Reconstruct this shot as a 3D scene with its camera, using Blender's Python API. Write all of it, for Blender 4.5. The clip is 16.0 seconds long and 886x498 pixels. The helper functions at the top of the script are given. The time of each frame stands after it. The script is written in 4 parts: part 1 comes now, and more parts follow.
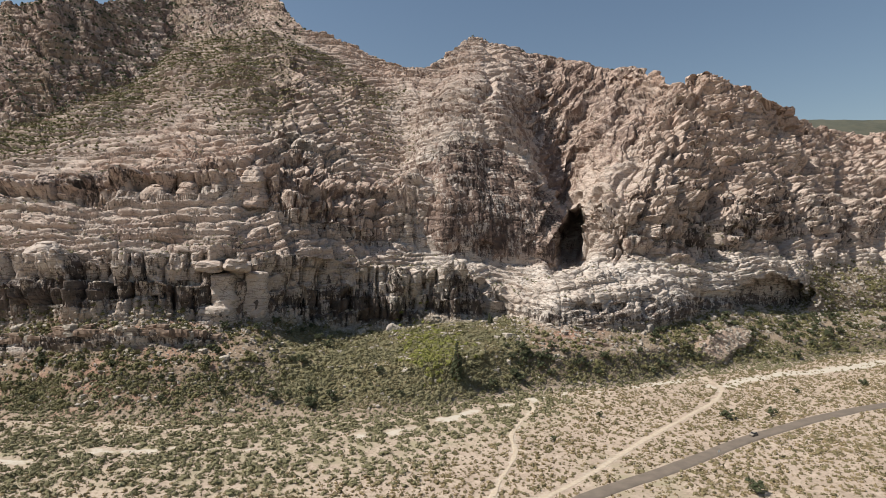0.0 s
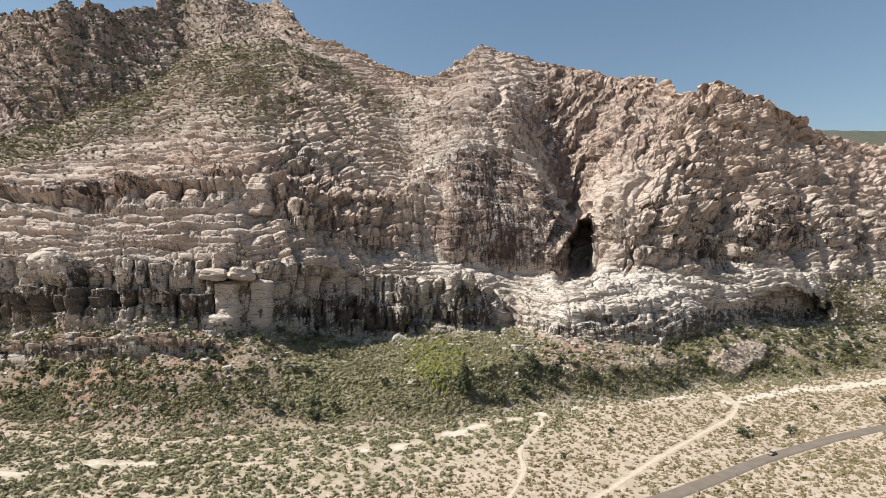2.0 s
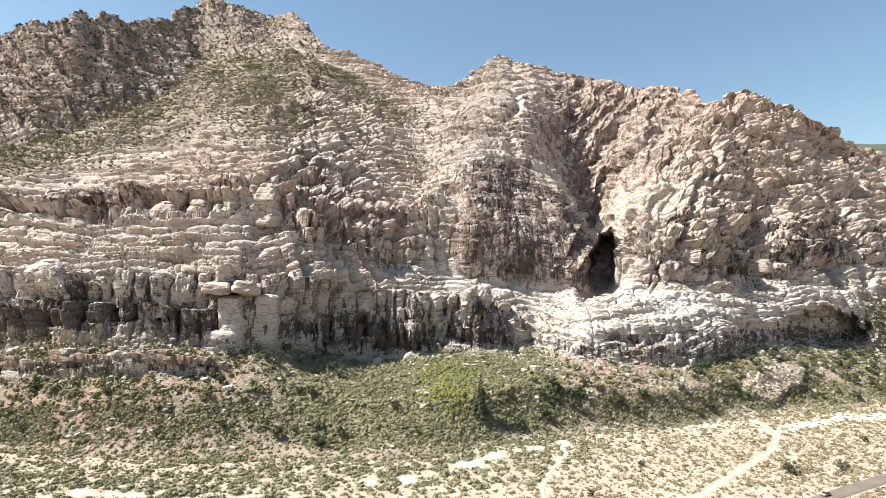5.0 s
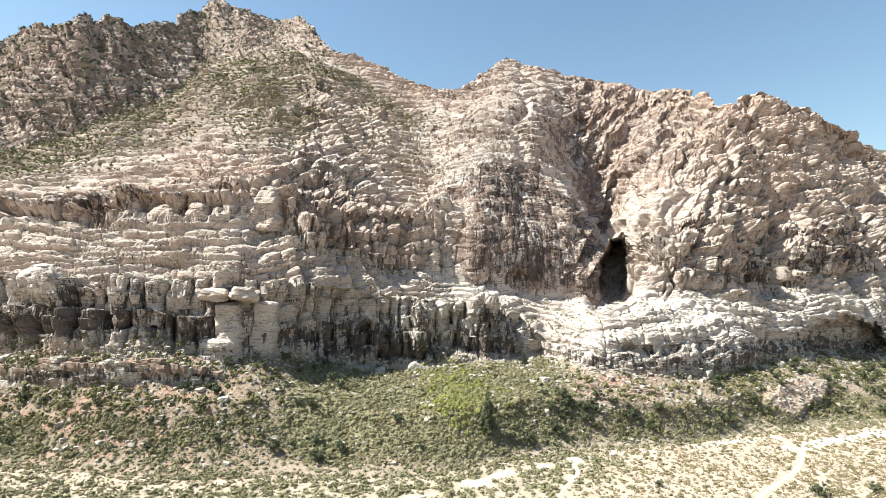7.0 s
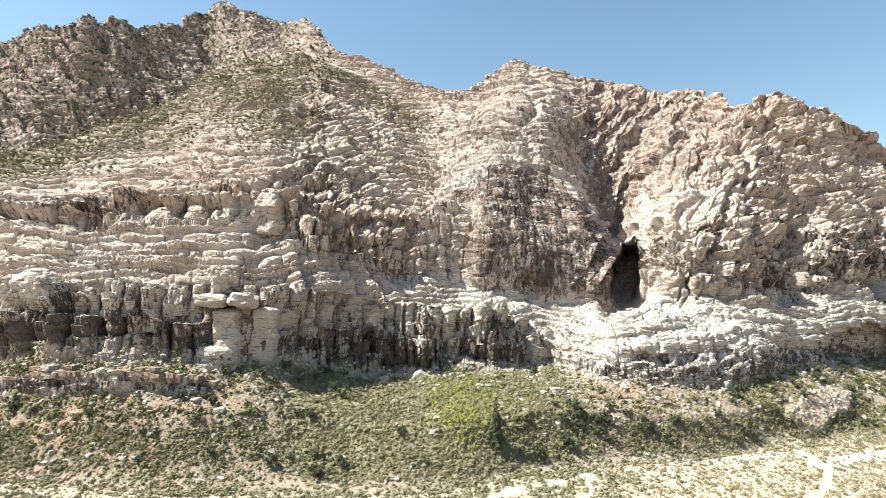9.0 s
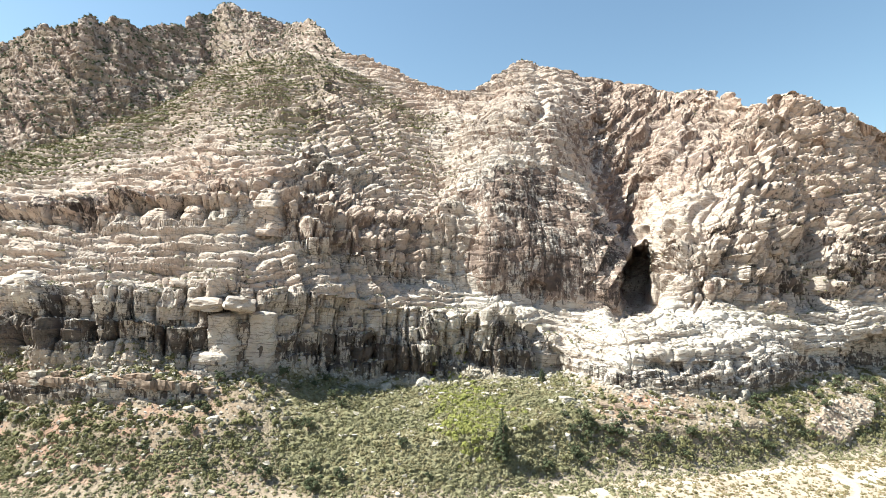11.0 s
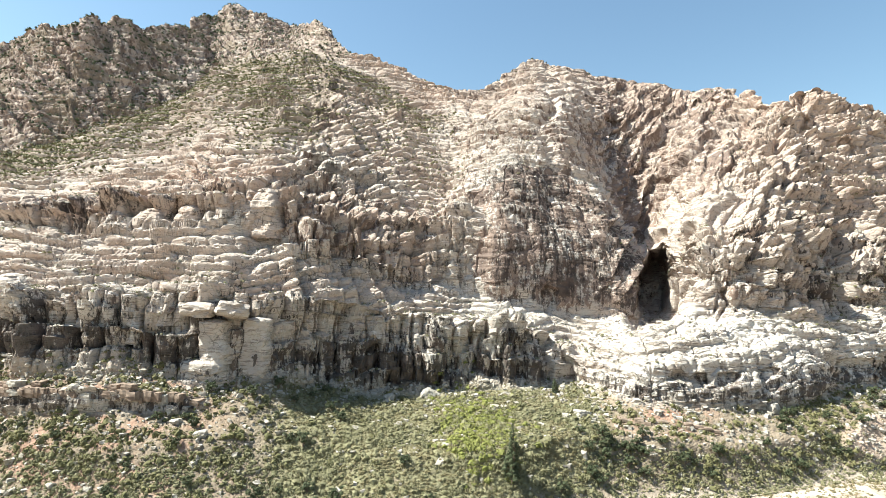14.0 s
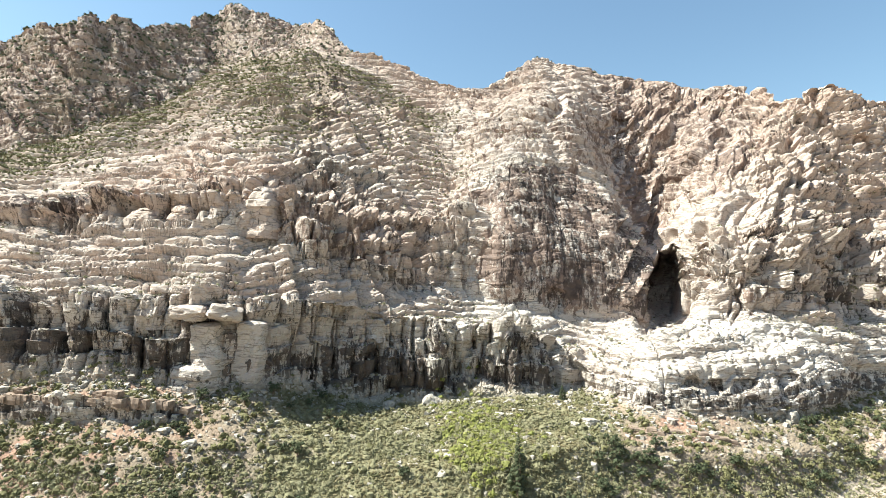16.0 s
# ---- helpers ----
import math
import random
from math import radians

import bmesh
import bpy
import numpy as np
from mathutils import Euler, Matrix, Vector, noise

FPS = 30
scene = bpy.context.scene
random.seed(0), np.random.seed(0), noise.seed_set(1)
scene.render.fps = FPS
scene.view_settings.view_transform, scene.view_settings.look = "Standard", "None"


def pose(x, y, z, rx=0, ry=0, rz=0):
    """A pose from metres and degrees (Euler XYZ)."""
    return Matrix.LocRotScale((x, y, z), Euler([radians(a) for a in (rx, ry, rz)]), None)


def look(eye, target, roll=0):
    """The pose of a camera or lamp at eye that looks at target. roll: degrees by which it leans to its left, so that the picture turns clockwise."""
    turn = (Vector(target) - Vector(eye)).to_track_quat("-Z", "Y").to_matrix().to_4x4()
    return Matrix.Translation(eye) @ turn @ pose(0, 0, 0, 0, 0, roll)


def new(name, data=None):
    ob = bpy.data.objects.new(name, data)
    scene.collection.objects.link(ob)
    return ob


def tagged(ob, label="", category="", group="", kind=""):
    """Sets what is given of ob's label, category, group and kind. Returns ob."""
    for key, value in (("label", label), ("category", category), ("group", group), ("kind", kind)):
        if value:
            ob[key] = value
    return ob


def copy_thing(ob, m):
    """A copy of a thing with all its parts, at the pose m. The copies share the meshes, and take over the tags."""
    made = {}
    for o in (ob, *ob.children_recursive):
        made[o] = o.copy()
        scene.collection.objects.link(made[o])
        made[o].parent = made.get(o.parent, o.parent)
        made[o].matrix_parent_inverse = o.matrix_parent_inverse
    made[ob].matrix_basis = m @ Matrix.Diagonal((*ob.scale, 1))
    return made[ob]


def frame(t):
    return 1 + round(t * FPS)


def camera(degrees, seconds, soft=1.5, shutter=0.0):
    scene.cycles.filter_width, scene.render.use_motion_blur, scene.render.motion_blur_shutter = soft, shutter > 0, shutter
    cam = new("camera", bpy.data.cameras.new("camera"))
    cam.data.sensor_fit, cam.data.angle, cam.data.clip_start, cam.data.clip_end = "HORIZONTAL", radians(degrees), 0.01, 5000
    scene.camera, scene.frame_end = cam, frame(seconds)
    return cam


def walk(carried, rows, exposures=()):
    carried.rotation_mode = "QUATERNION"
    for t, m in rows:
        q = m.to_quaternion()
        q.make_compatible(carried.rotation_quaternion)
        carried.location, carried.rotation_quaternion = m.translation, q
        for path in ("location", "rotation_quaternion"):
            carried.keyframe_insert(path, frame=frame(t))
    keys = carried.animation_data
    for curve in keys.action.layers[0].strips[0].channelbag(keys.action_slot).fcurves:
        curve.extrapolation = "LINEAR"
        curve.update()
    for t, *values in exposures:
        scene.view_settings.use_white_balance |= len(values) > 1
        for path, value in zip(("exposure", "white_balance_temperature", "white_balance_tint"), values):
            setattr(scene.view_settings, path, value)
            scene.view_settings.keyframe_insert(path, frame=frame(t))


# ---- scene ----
cam = camera(78.2, 16.0, soft=0.5)

PATH = [
    (0, (2.597, 3.422, 79.022), (2.488, 5.419, 79.016), 0.2),
    (0.5, (2.604, 4.342, 79.013), (2.495, 6.339, 79.015), 0.3),
    (1, (2.64, 5.53, 78.928), (2.521, 7.526, 78.939), 0.4),
    (1.5, (2.512, 7.19, 78.963), (2.384, 9.186, 78.982), 0.5),
    (2, (2.321, 9.133, 79.022), (2.184, 11.128, 79.05), 0.6),
    (2.5, (2.061, 11.435, 79.159), (1.916, 13.429, 79.195), 0.7),
    (3, (1.792, 14.204, 79.208), (1.637, 16.198, 79.252), 0.8),
    (3.5, (1.492, 17.203, 79.218), (1.325, 19.195, 79.274), 0.9),
    (4, (1.171, 20.201, 79.289), (0.995, 22.193, 79.353), 0.9),
    (6.5, (0.294, 35.667, 79.433), (0.084, 37.653, 79.529), 1.2),
    (7, (0.255, 38.307, 79.612), (0.038, 40.293, 79.712), 1.2),
    (7.5, (0.124, 41.159, 79.827), (-0.099, 43.144, 79.931), 1.2),
    (8, (-0.056, 43.903, 80.081), (-0.286, 45.887, 80.188), 1.3),
    (8.5, (-0.33, 46.75, 80.326), (-0.568, 48.733, 80.437), 1.3),
    (9, (-0.247, 49.521, 80.406), (-0.492, 51.503, 80.52), 1.3),
    (11.5, (-1.033, 63.593, 80.41), (-1.306, 65.57, 80.541), 1.5),
    (12, (-1.118, 66.46, 80.306), (-1.398, 68.436, 80.441), 1.5),
    (12.5, (-1.234, 69.379, 80.257), (-1.52, 71.353, 80.395), 1.5),
    (13, (-1.335, 72.143, 80.24), (-1.627, 74.117, 80.38), 1.6),
    (13.5, (-1.511, 75.047, 80.206), (-1.808, 77.02, 80.348), 1.6),
    (14, (-1.67, 77.687, 80.1), (-1.971, 79.659, 80.246), 1.6),
    (14.5, (-1.728, 80.559, 80.081), (-2.035, 82.53, 80.229), 1.6),
    (15, (-1.983, 83.28, 80.067), (-2.294, 85.25, 80.218), 1.6),
    (15.5, (-2.198, 85.972, 79.919), (-2.512, 87.941, 80.073), 1.6),
    (16, (-2.197, 88.837, 79.851), (-2.515, 90.805, 80.007), 1.6),
]
walk(cam, [(t, look(eye, target, roll)) for t, eye, target, roll in PATH],
     exposures=[(0, 0.40, 6430, 10), (1.5, 0.62, 6300, 8), (3.5, 1.08, 6170, 5), (6.5, 1.40, 6120, 3), (9, 1.48, 6120, 1), (16, 1.56, 6070, -1)])

# ---- light ----
SUN_TURN, SUN_RISE = 104.0, 52.0          # degrees: from +y towards -x, and above the horizon
to_sun = Vector((-math.sin(radians(SUN_TURN)) * math.cos(radians(SUN_RISE)),
                 math.cos(radians(SUN_TURN)) * math.cos(radians(SUN_RISE)), math.sin(radians(SUN_RISE))))
world = bpy.data.worlds.new("desert_sky")
scene.world = world
world.use_nodes = True
wn = world.node_tree.nodes
sky = wn.new("ShaderNodeTexSky")
sky.sky_type, sky.sun_disc = "NISHITA", False
sky.sun_elevation, sky.sun_rotation = radians(SUN_RISE), radians(-SUN_TURN)
sky.altitude, sky.air_density, sky.dust_density, sky.ozone_density = 1200, 1.5, 1.6, 0.2
world.node_tree.links.new(sky.outputs[0], wn["Background"].inputs[0])
wn["Background"].inputs[1].default_value = 0.061
sun = new("sun", bpy.data.lights.new("sun", "SUN"))
sun.data.energy, sun.data.angle, sun.data.color = 5.2, radians(0.53), (1.0, 0.945, 0.85)
sun.matrix_world = look((0, 0, 900), Vector((0, 0, 900)) - to_sun)

# ---- materials ----


class Net:
    """A node material with short helpers."""

    def __init__(self, name, rough=0.9):
        self.mat = bpy.data.materials.new(name)
        self.mat.use_nodes = True
        self.t = self.mat.node_tree
        self.bsdf = self.t.nodes["Principled BSDF"]
        self.bsdf.inputs["Roughness"].default_value = rough
        self.bsdf.inputs["Specular IOR Level"].default_value = 0.2
        self.geo = self.t.nodes.new("ShaderNodeNewGeometry")

    def link(self, a, b):
        self.t.links.new(a, b)

    def attr(self, name):
        n = self.t.nodes.new("ShaderNodeAttribute")
        n.attribute_name = name
        return n.outputs["Fac"]

    def noise(self, size, detail=4.0, squash=(1, 1, 1), rough=0.6):
        """Noise over world space; size in metres, squash stretches it by axis."""
        m = self.t.nodes.new("ShaderNodeMapping")
        m.inputs["Scale"].default_value = [s / size for s in squash]
        self.link(self.geo.outputs["Position"], m.inputs["Vector"])
        n = self.t.nodes.new("ShaderNodeTexNoise")
        n.inputs["Scale"].default_value, n.inputs["Detail"].default_value, n.inputs["Roughness"].default_value = 1.0, detail, rough
        self.link(m.outputs[0], n.inputs["Vector"])
        return n.outputs["Fac"]

    def joints(self, size, squash, bend):
        """Distance to the nearest joint between blocks about size metres across; bend makes the joints crooked."""
        wob = self.t.nodes.new("ShaderNodeTexNoise")
        wob.inputs["Scale"].default_value, wob.inputs["Detail"].default_value = 0.9 / size, 4.0
        self.link(self.geo.outputs["Position"], wob.inputs["Vector"])
        add = self.t.nodes.new("ShaderNodeVectorMath")
        add.operation = "MULTIPLY_ADD"
        self.link(wob.outputs["Color"], add.inputs[0])
        add.inputs[1].default_value = (bend, bend, bend)
        self.link(self.geo.outputs["Position"], add.inputs[2])
        m = self.t.nodes.new("ShaderNodeMapping")
        m.inputs["Scale"].default_value = [s / size for s in squash]
        self.link(add.outputs[0], m.inputs["Vector"])
        v = self.t.nodes.new("ShaderNodeTexVoronoi")
        v.feature = "DISTANCE_TO_EDGE"
        v.inputs["Scale"].default_value = 1.0
        self.link(m.outputs[0], v.inputs["Vector"])
        return v.outputs["Distance"]

    def ramp(self, value, low, high):
        n = self.t.nodes.new("ShaderNodeMapRange")
        n.inputs["From Min"].default_value, n.inputs["From Max"].default_value = low, high
        n.interpolation_type = "SMOOTHSTEP"
        self.link(value, n.inputs["Value"])
        return n.outputs[0]

    def math(self, op, a, b):
        n = self.t.nodes.new("ShaderNodeMath")
        n.operation = op
        for i, v in enumerate((a, b)):
            if isinstance(v, (int, float)):
                n.inputs[i].default_value = v
            else:
                self.link(v, n.inputs[i])
        return n.outputs[0]

    def mix(self, fac, a, b):
        n = self.t.nodes.new("ShaderNodeMix")
        n.data_type = "RGBA"
        for i, v in ((0, fac), (6, a), (7, b)):
            if isinstance(v, tuple):
                n.inputs[i].default_value = (*v, 1)
            elif isinstance(v, (int, float)):
                n.inputs[i].default_value = v
            else:
                self.link(v, n.inputs[i])
        return n.outputs[2]

    def random(self, island=False):
        if island:
            return self.geo.outputs["Random Per Island"]
        n = self.t.nodes.new("ShaderNodeObjectInfo")
        return n.outputs["Random"]

    def done(self, colour, bump=None, depth=0.3):
        if isinstance(colour, tuple):
            self.bsdf.inputs["Base Color"].default_value = (*colour, 1)
        else:
            self.link(colour, self.bsdf.inputs["Base Color"])
        if bump is not None:
            n = self.t.nodes.new("ShaderNodeBump")
            n.inputs["Strength"].default_value, n.inputs["Distance"].default_value = 1.0, depth
            self.link(bump, n.inputs["Height"])
            self.link(n.outputs[0], self.bsdf.inputs["Normal"])
        return self.mat


def rock_material():
    k = Net("sandstone", 0.92)
    pale = k.mix(k.ramp(k.noise(30, 3), 0.35, 0.65), (0.505, 0.456, 0.412), (0.415, 0.356, 0.31))
    pale = k.mix(k.ramp(k.noise(2.6, 5, (0.35, 0.35, 1.6)), 0.42, 0.7), pale, (0.43, 0.36, 0.308))
    pale = k.mix(k.ramp(k.noise(5, 4), 0.52, 0.78), pale, (0.57, 0.52, 0.465))
    seam = k.math("MULTIPLY", k.ramp(k.noise(2.0, 6, (0.28, 0.28, 2.5), 0.72), 0.535, 0.60), 0.8)
    pale = k.mix(seam, pale, (0.16, 0.125, 0.103))
    speck = k.math("MULTIPLY", k.ramp(k.noise(0.8, 4, (1, 1, 1.5), 0.7), 0.60, 0.72), 0.3)
    pale = k.mix(speck, pale, (0.20, 0.165, 0.135))
    warm = k.mix(k.ramp(k.noise(14, 4), 0.3, 0.7), (0.35, 0.25, 0.20), (0.43, 0.345, 0.29))
    body = k.mix(k.attr("warm"), pale, warm)
    # red-brown rock tone that also paints shade onto the dark faces
    dusk_tint = k.mix(k.ramp(k.noise(7, 5, (1, 1, 0.5)), 0.35, 0.65), (0.15, 0.108, 0.092), (0.25, 0.18, 0.145))
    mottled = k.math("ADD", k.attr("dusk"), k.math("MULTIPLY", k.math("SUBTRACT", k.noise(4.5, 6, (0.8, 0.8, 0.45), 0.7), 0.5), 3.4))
    body = k.mix(k.math("MULTIPLY", k.ramp(mottled, 0.40, 0.62), k.ramp(k.attr("dusk"), 0.02, 0.3)), body, dusk_tint)
    joints = k.joints(4.6, (0.75, 0.75, 1.5), 3.6)
    fine = k.joints(2.1, (0.55, 0.55, 1.9), 2.6)
    body = k.mix(k.math("MULTIPLY", k.math("MULTIPLY", k.ramp(joints, 0.05, 0.015), k.ramp(k.noise(11, 4), 0.45, 0.62)), 0.6), body, (0.06, 0.047, 0.04))
    body = k.mix(k.math("MULTIPLY", k.math("MULTIPLY", k.ramp(fine, 0.07, 0.02), k.ramp(k.noise(7, 4), 0.50, 0.64)), 0.4), body, (0.14, 0.11, 0.095))
    # streaky dark varnish; on the tower and low cliff it doubles as painted shade
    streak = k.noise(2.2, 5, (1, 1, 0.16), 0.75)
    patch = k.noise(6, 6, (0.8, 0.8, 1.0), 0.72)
    level = k.math("ADD", k.math("ADD", k.math("MULTIPLY", streak, 0.55), k.math("MULTIPLY", patch, 0.45)), k.math("MULTIPLY", k.attr("varnish_shade"), 0.55))
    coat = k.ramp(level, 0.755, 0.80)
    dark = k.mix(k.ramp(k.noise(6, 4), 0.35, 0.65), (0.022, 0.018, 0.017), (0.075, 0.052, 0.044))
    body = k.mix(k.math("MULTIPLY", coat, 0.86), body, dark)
    soil = k.mix(k.ramp(k.noise(9, 5), 0.35, 0.65), (0.25, 0.192, 0.14), (0.185, 0.145, 0.105))
    soil = k.mix(k.math("MULTIPLY", k.attr("red"), k.ramp(k.noise(12, 4), 0.42, 0.6)), soil, (0.26, 0.16, 0.115))
    soil = k.mix(k.ramp(k.noise(1.1, 4), 0.55, 0.8), soil, (0.42, 0.35, 0.27))
    floor = k.mix(k.ramp(k.noise(40, 4), 0.35, 0.65), (0.36, 0.287, 0.23), (0.305, 0.24, 0.188))
    floor = k.mix(k.ramp(k.noise(6, 5), 0.4, 0.7), floor, (0.42, 0.34, 0.27))
    soil = k.mix(k.math("MULTIPLY", k.attr("grassy"), k.ramp(k.noise(5, 4), 0.2, 0.5)), soil, (0.20, 0.18, 0.105))
    soil = k.mix(k.attr("sandy"), soil, floor)
    body = k.mix(k.attr("soil"), body, soil)
    bump = k.math("ADD", k.noise(1.2, 7, (0.6, 0.6, 2.0), 0.72), k.math("MULTIPLY", k.ramp(joints, 0.0, 0.10), 0.4))
    bump = k.math("ADD", bump, k.math("MULTIPLY", k.ramp(fine, 0.0, 0.12), 0.3))
    return k.done(body, bump, 0.3)


def ground_material():
    k = Net("desert_soil", 0.95)
    c = k.mix(k.ramp(k.noise(40, 4), 0.35, 0.65), (0.36, 0.287, 0.23), (0.305, 0.24, 0.188))
    c = k.mix(k.ramp(k.noise(6, 5), 0.4, 0.7), c, (0.42, 0.34, 0.27))
    c = k.mix(k.math("MULTIPLY", k.ramp(k.noise(1.3, 5, rough=0.7), 0.50, 0.62), 0.75), c, (0.21, 0.165, 0.112))
    c = k.mix(k.math("MULTIPLY", k.attr("grass"), k.ramp(k.noise(9, 5), 0.4, 0.7)), c, (0.27, 0.235, 0.155))
    edge = k.math("ADD", k.attr("wash"), k.math("MULTIPLY", k.math("SUBTRACT", k.noise(3.5, 5), 0.5), 1.4))
    c = k.mix(k.ramp(edge, 0.35, 0.75), c, (0.43, 0.385, 0.32))
    return k.done(c, k.noise(0.7, 5), 0.15)


def plain_material(name, one, two, size=1.0, rough=0.9, bump=0.05, island=False, metal=0.0):
    k = Net(name, rough)
    c = k.mix(k.ramp(k.noise(size, 4), 0.3, 0.7), one, two)
    if island:
        dark = tuple(v * 0.55 for v in one)
        c = k.mix(k.math("MULTIPLY", k.random(True), 0.8), c, dark)
    k.bsdf.inputs["Metallic"].default_value = metal
    return k.done(c, k.noise(size * 0.3, 4), bump)


def leaf_material(name, one, two, three):
    """Foliage whose clumps and plants differ."""
    k = Net(name, 0.75)
    c = k.mix(k.ramp(k.noise(9, 5, rough=0.7), 0.38, 0.62), one, two)
    c = k.mix(k.math("MULTIPLY", k.random(True), 0.7), c, three)
    k.bsdf.inputs["Specular IOR Level"].default_value = 0.15
    return k.done(c)


ROCK = rock_material()
SOIL = ground_material()
SAGE = leaf_material("sage_leaves", (0.125, 0.104, 0.055), (0.155, 0.13, 0.07), (0.18, 0.15, 0.082))
GREEN = leaf_material("scrub_oak_leaves", (0.12, 0.113, 0.056), (0.18, 0.163, 0.092), (0.205, 0.183, 0.112))
LUSH = leaf_material("wash_leaves", (0.09, 0.086, 0.036), (0.13, 0.117, 0.053), (0.155, 0.137, 0.07))
BRIGHT = leaf_material("bright_leaves", (0.135, 0.14, 0.036), (0.175, 0.175, 0.045), (0.19, 0.185, 0.065))
DARK = leaf_material("juniper_needles", (0.05, 0.06, 0.03), (0.065, 0.073, 0.038), (0.085, 0.09, 0.05))
STRAW = leaf_material("dry_brush", (0.19, 0.145, 0.08), (0.165, 0.13, 0.072), (0.24, 0.185, 0.105))
BARK = plain_material("bark", (0.12, 0.085, 0.06), (0.18, 0.13, 0.095), 0.4)
ASPHALT = plain_material("asphalt", (0.165, 0.134, 0.108), (0.13, 0.106, 0.086), 5.0, 0.85, 0.01)
TRACK = plain_material("trail_dust", (0.44, 0.37, 0.29), (0.37, 0.30, 0.225), 1.5, 0.95, 0.05)
BOULDER = plain_material("boulder_stone", (0.42, 0.375, 0.325), (0.28, 0.24, 0.20), 1.2, 0.9, 0.2)
REDROCK = plain_material("red_stone", (0.15, 0.105, 0.08), (0.29, 0.215, 0.165), 2.0, 0.9, 0.15)
PAINT = plain_material("car_paint", (0.27, 0.23, 0.18), (0.24, 0.205, 0.165), 3.0, 0.35, 0.0)
RUBBER = plain_material("tyre_rubber", (0.02, 0.02, 0.02), (0.03, 0.03, 0.03), 0.5)
GLASS = plain_material("car_glass", (0.015, 0.017, 0.02), (0.02, 0.02, 0.025), 1.0, 0.08, 0.0)
SIGN = plain_material("sign_paint", (0.78, 0.78, 0.76), (0.70, 0.70, 0.68), 0.5, 0.5, 0.0)
STEEL = plain_material("post_steel", (0.35, 0.35, 0.35), (0.28, 0.28, 0.28), 0.5, 0.45, 0.0, metal=0.9)

# ---- noise over arrays of points ----


LATTICE = np.random.default_rng(41).random(1 << 18).astype(np.float32)


def lattice(i, j, k, seed):
    """A random number from 0 to 1 for each cell of a lattice."""
    a, b, c = (seed * 7919 + 13) % 64, (seed * 104729 + 29) % 64, (seed * 1299709 + 53) % 64
    i, j, k = (np.asarray(v).astype(np.int32) for v in (i, j, k))
    return LATTICE[(((i + a) & 63) << 12) | (((j + b) & 63) << 6) | ((k + c) & 63)]


def soft_noise(p, seed=0):
    """Smooth noise from -1 to 1 at the points p (n, 3)."""
    p = np.asarray(p, np.float32)
    c = np.floor(p)
    f = p - c
    c = c.astype(np.int32)
    f = f * f * (3 - 2 * f)
    out = 0
    for a in (0, 1):
        for b in (0, 1):
            for d in (0, 1):
                w = (f[:, 0] if a else 1 - f[:, 0]) * (f[:, 1] if b else 1 - f[:, 1]) * (f[:, 2] if d else 1 - f[:, 2])
                out = out + w * lattice(c[:, 0] + a, c[:, 1] + b, c[:, 2] + d, seed)
    return out * 2 - 1


def cloud(p, octaves=4, seed=0, gain=0.5):
    out, amp, total = 0, 1.0, 0.0
    for o in range(octaves):
        out = out + amp * soft_noise(p * 2.03 ** o + o * 17.3, seed + o)
        total += amp
        amp *= gain
    return out / total


def cells(p, seed=0, jitter=0.85):
    """Blocks: for each point the gap to the block's edge (0 at a joint) and the block's own random number."""
    p = np.asarray(p, np.float32)
    c = np.floor(p).astype(np.int32)
    f1 = np.full(len(p), 9.0, np.float32)
    f2 = np.full(len(p), 9.0, np.float32)
    own = np.zeros(len(p))
    for a in (-1, 0, 1):
        for b in (-1, 0, 1):
            for d in (-1, 0, 1):
                i, j, k = c[:, 0] + a, c[:, 1] + b, c[:, 2] + d
                dx = i + 0.5 + jitter * (lattice(i, j, k, seed) - 0.5) - p[:, 0]
                dy = j + 0.5 + jitter * (lattice(i, j, k, seed + 1) - 0.5) - p[:, 1]
                dz = k + 0.5 + jitter * (lattice(i, j, k, seed + 2) - 0.5) - p[:, 2]
                dist = np.sqrt(dx * dx + dy * dy + dz * dz)
                near = dist < f1
                f2 = np.where(near, f1, np.minimum(f2, dist))
                own = np.where(near, lattice(i, j, k, seed + 3), own)
                f1 = np.where(near, dist, f1)
    return f2 - f1, own


def bricks(s, b, wide, high, rim, seed):
    """Layers of blocks of uneven width: 0 in a joint to 1 on a face, and each block's own random number."""
    b = b + 0.7 * high * soft_noise(np.stack([0 * b, 0 * b, b / (2.6 * high)], -1), seed)
    r = np.floor(b / high).astype(np.int64)
    edge = np.minimum(b / high - r, 1 - b / high + r) * high
    t = s / (wide * (0.65 + 0.8 * lattice(r, r, r, seed + 5))) + 7 * lattice(r, r, r, seed + 1)
    c = np.floor(t).astype(np.int64)
    f1, f2, own = np.full(len(s), 9.0), np.full(len(s), 9.0), np.zeros(len(s))
    for a in (-1, 0, 1):
        d = np.abs(c + a + 0.5 + 0.85 * (lattice(c + a, r, r, seed + 2) - 0.5) - t)
        near = d < f1
        f2 = np.where(near, f1, np.minimum(f2, d))
        own = np.where(near, lattice(c + a, r, r, seed + 3), own)
        f1 = np.where(near, d, f1)
    edge = np.minimum(edge, (f2 - f1) * 0.5 * wide)
    x = np.clip(edge / rim, 0, 1)
    return np.sqrt(1 - (1 - x) ** 2), own


def step(a, b, x):
    t = np.clip((x - a) / (b - a), 0, 1)
    return t * t * (3 - 2 * t)


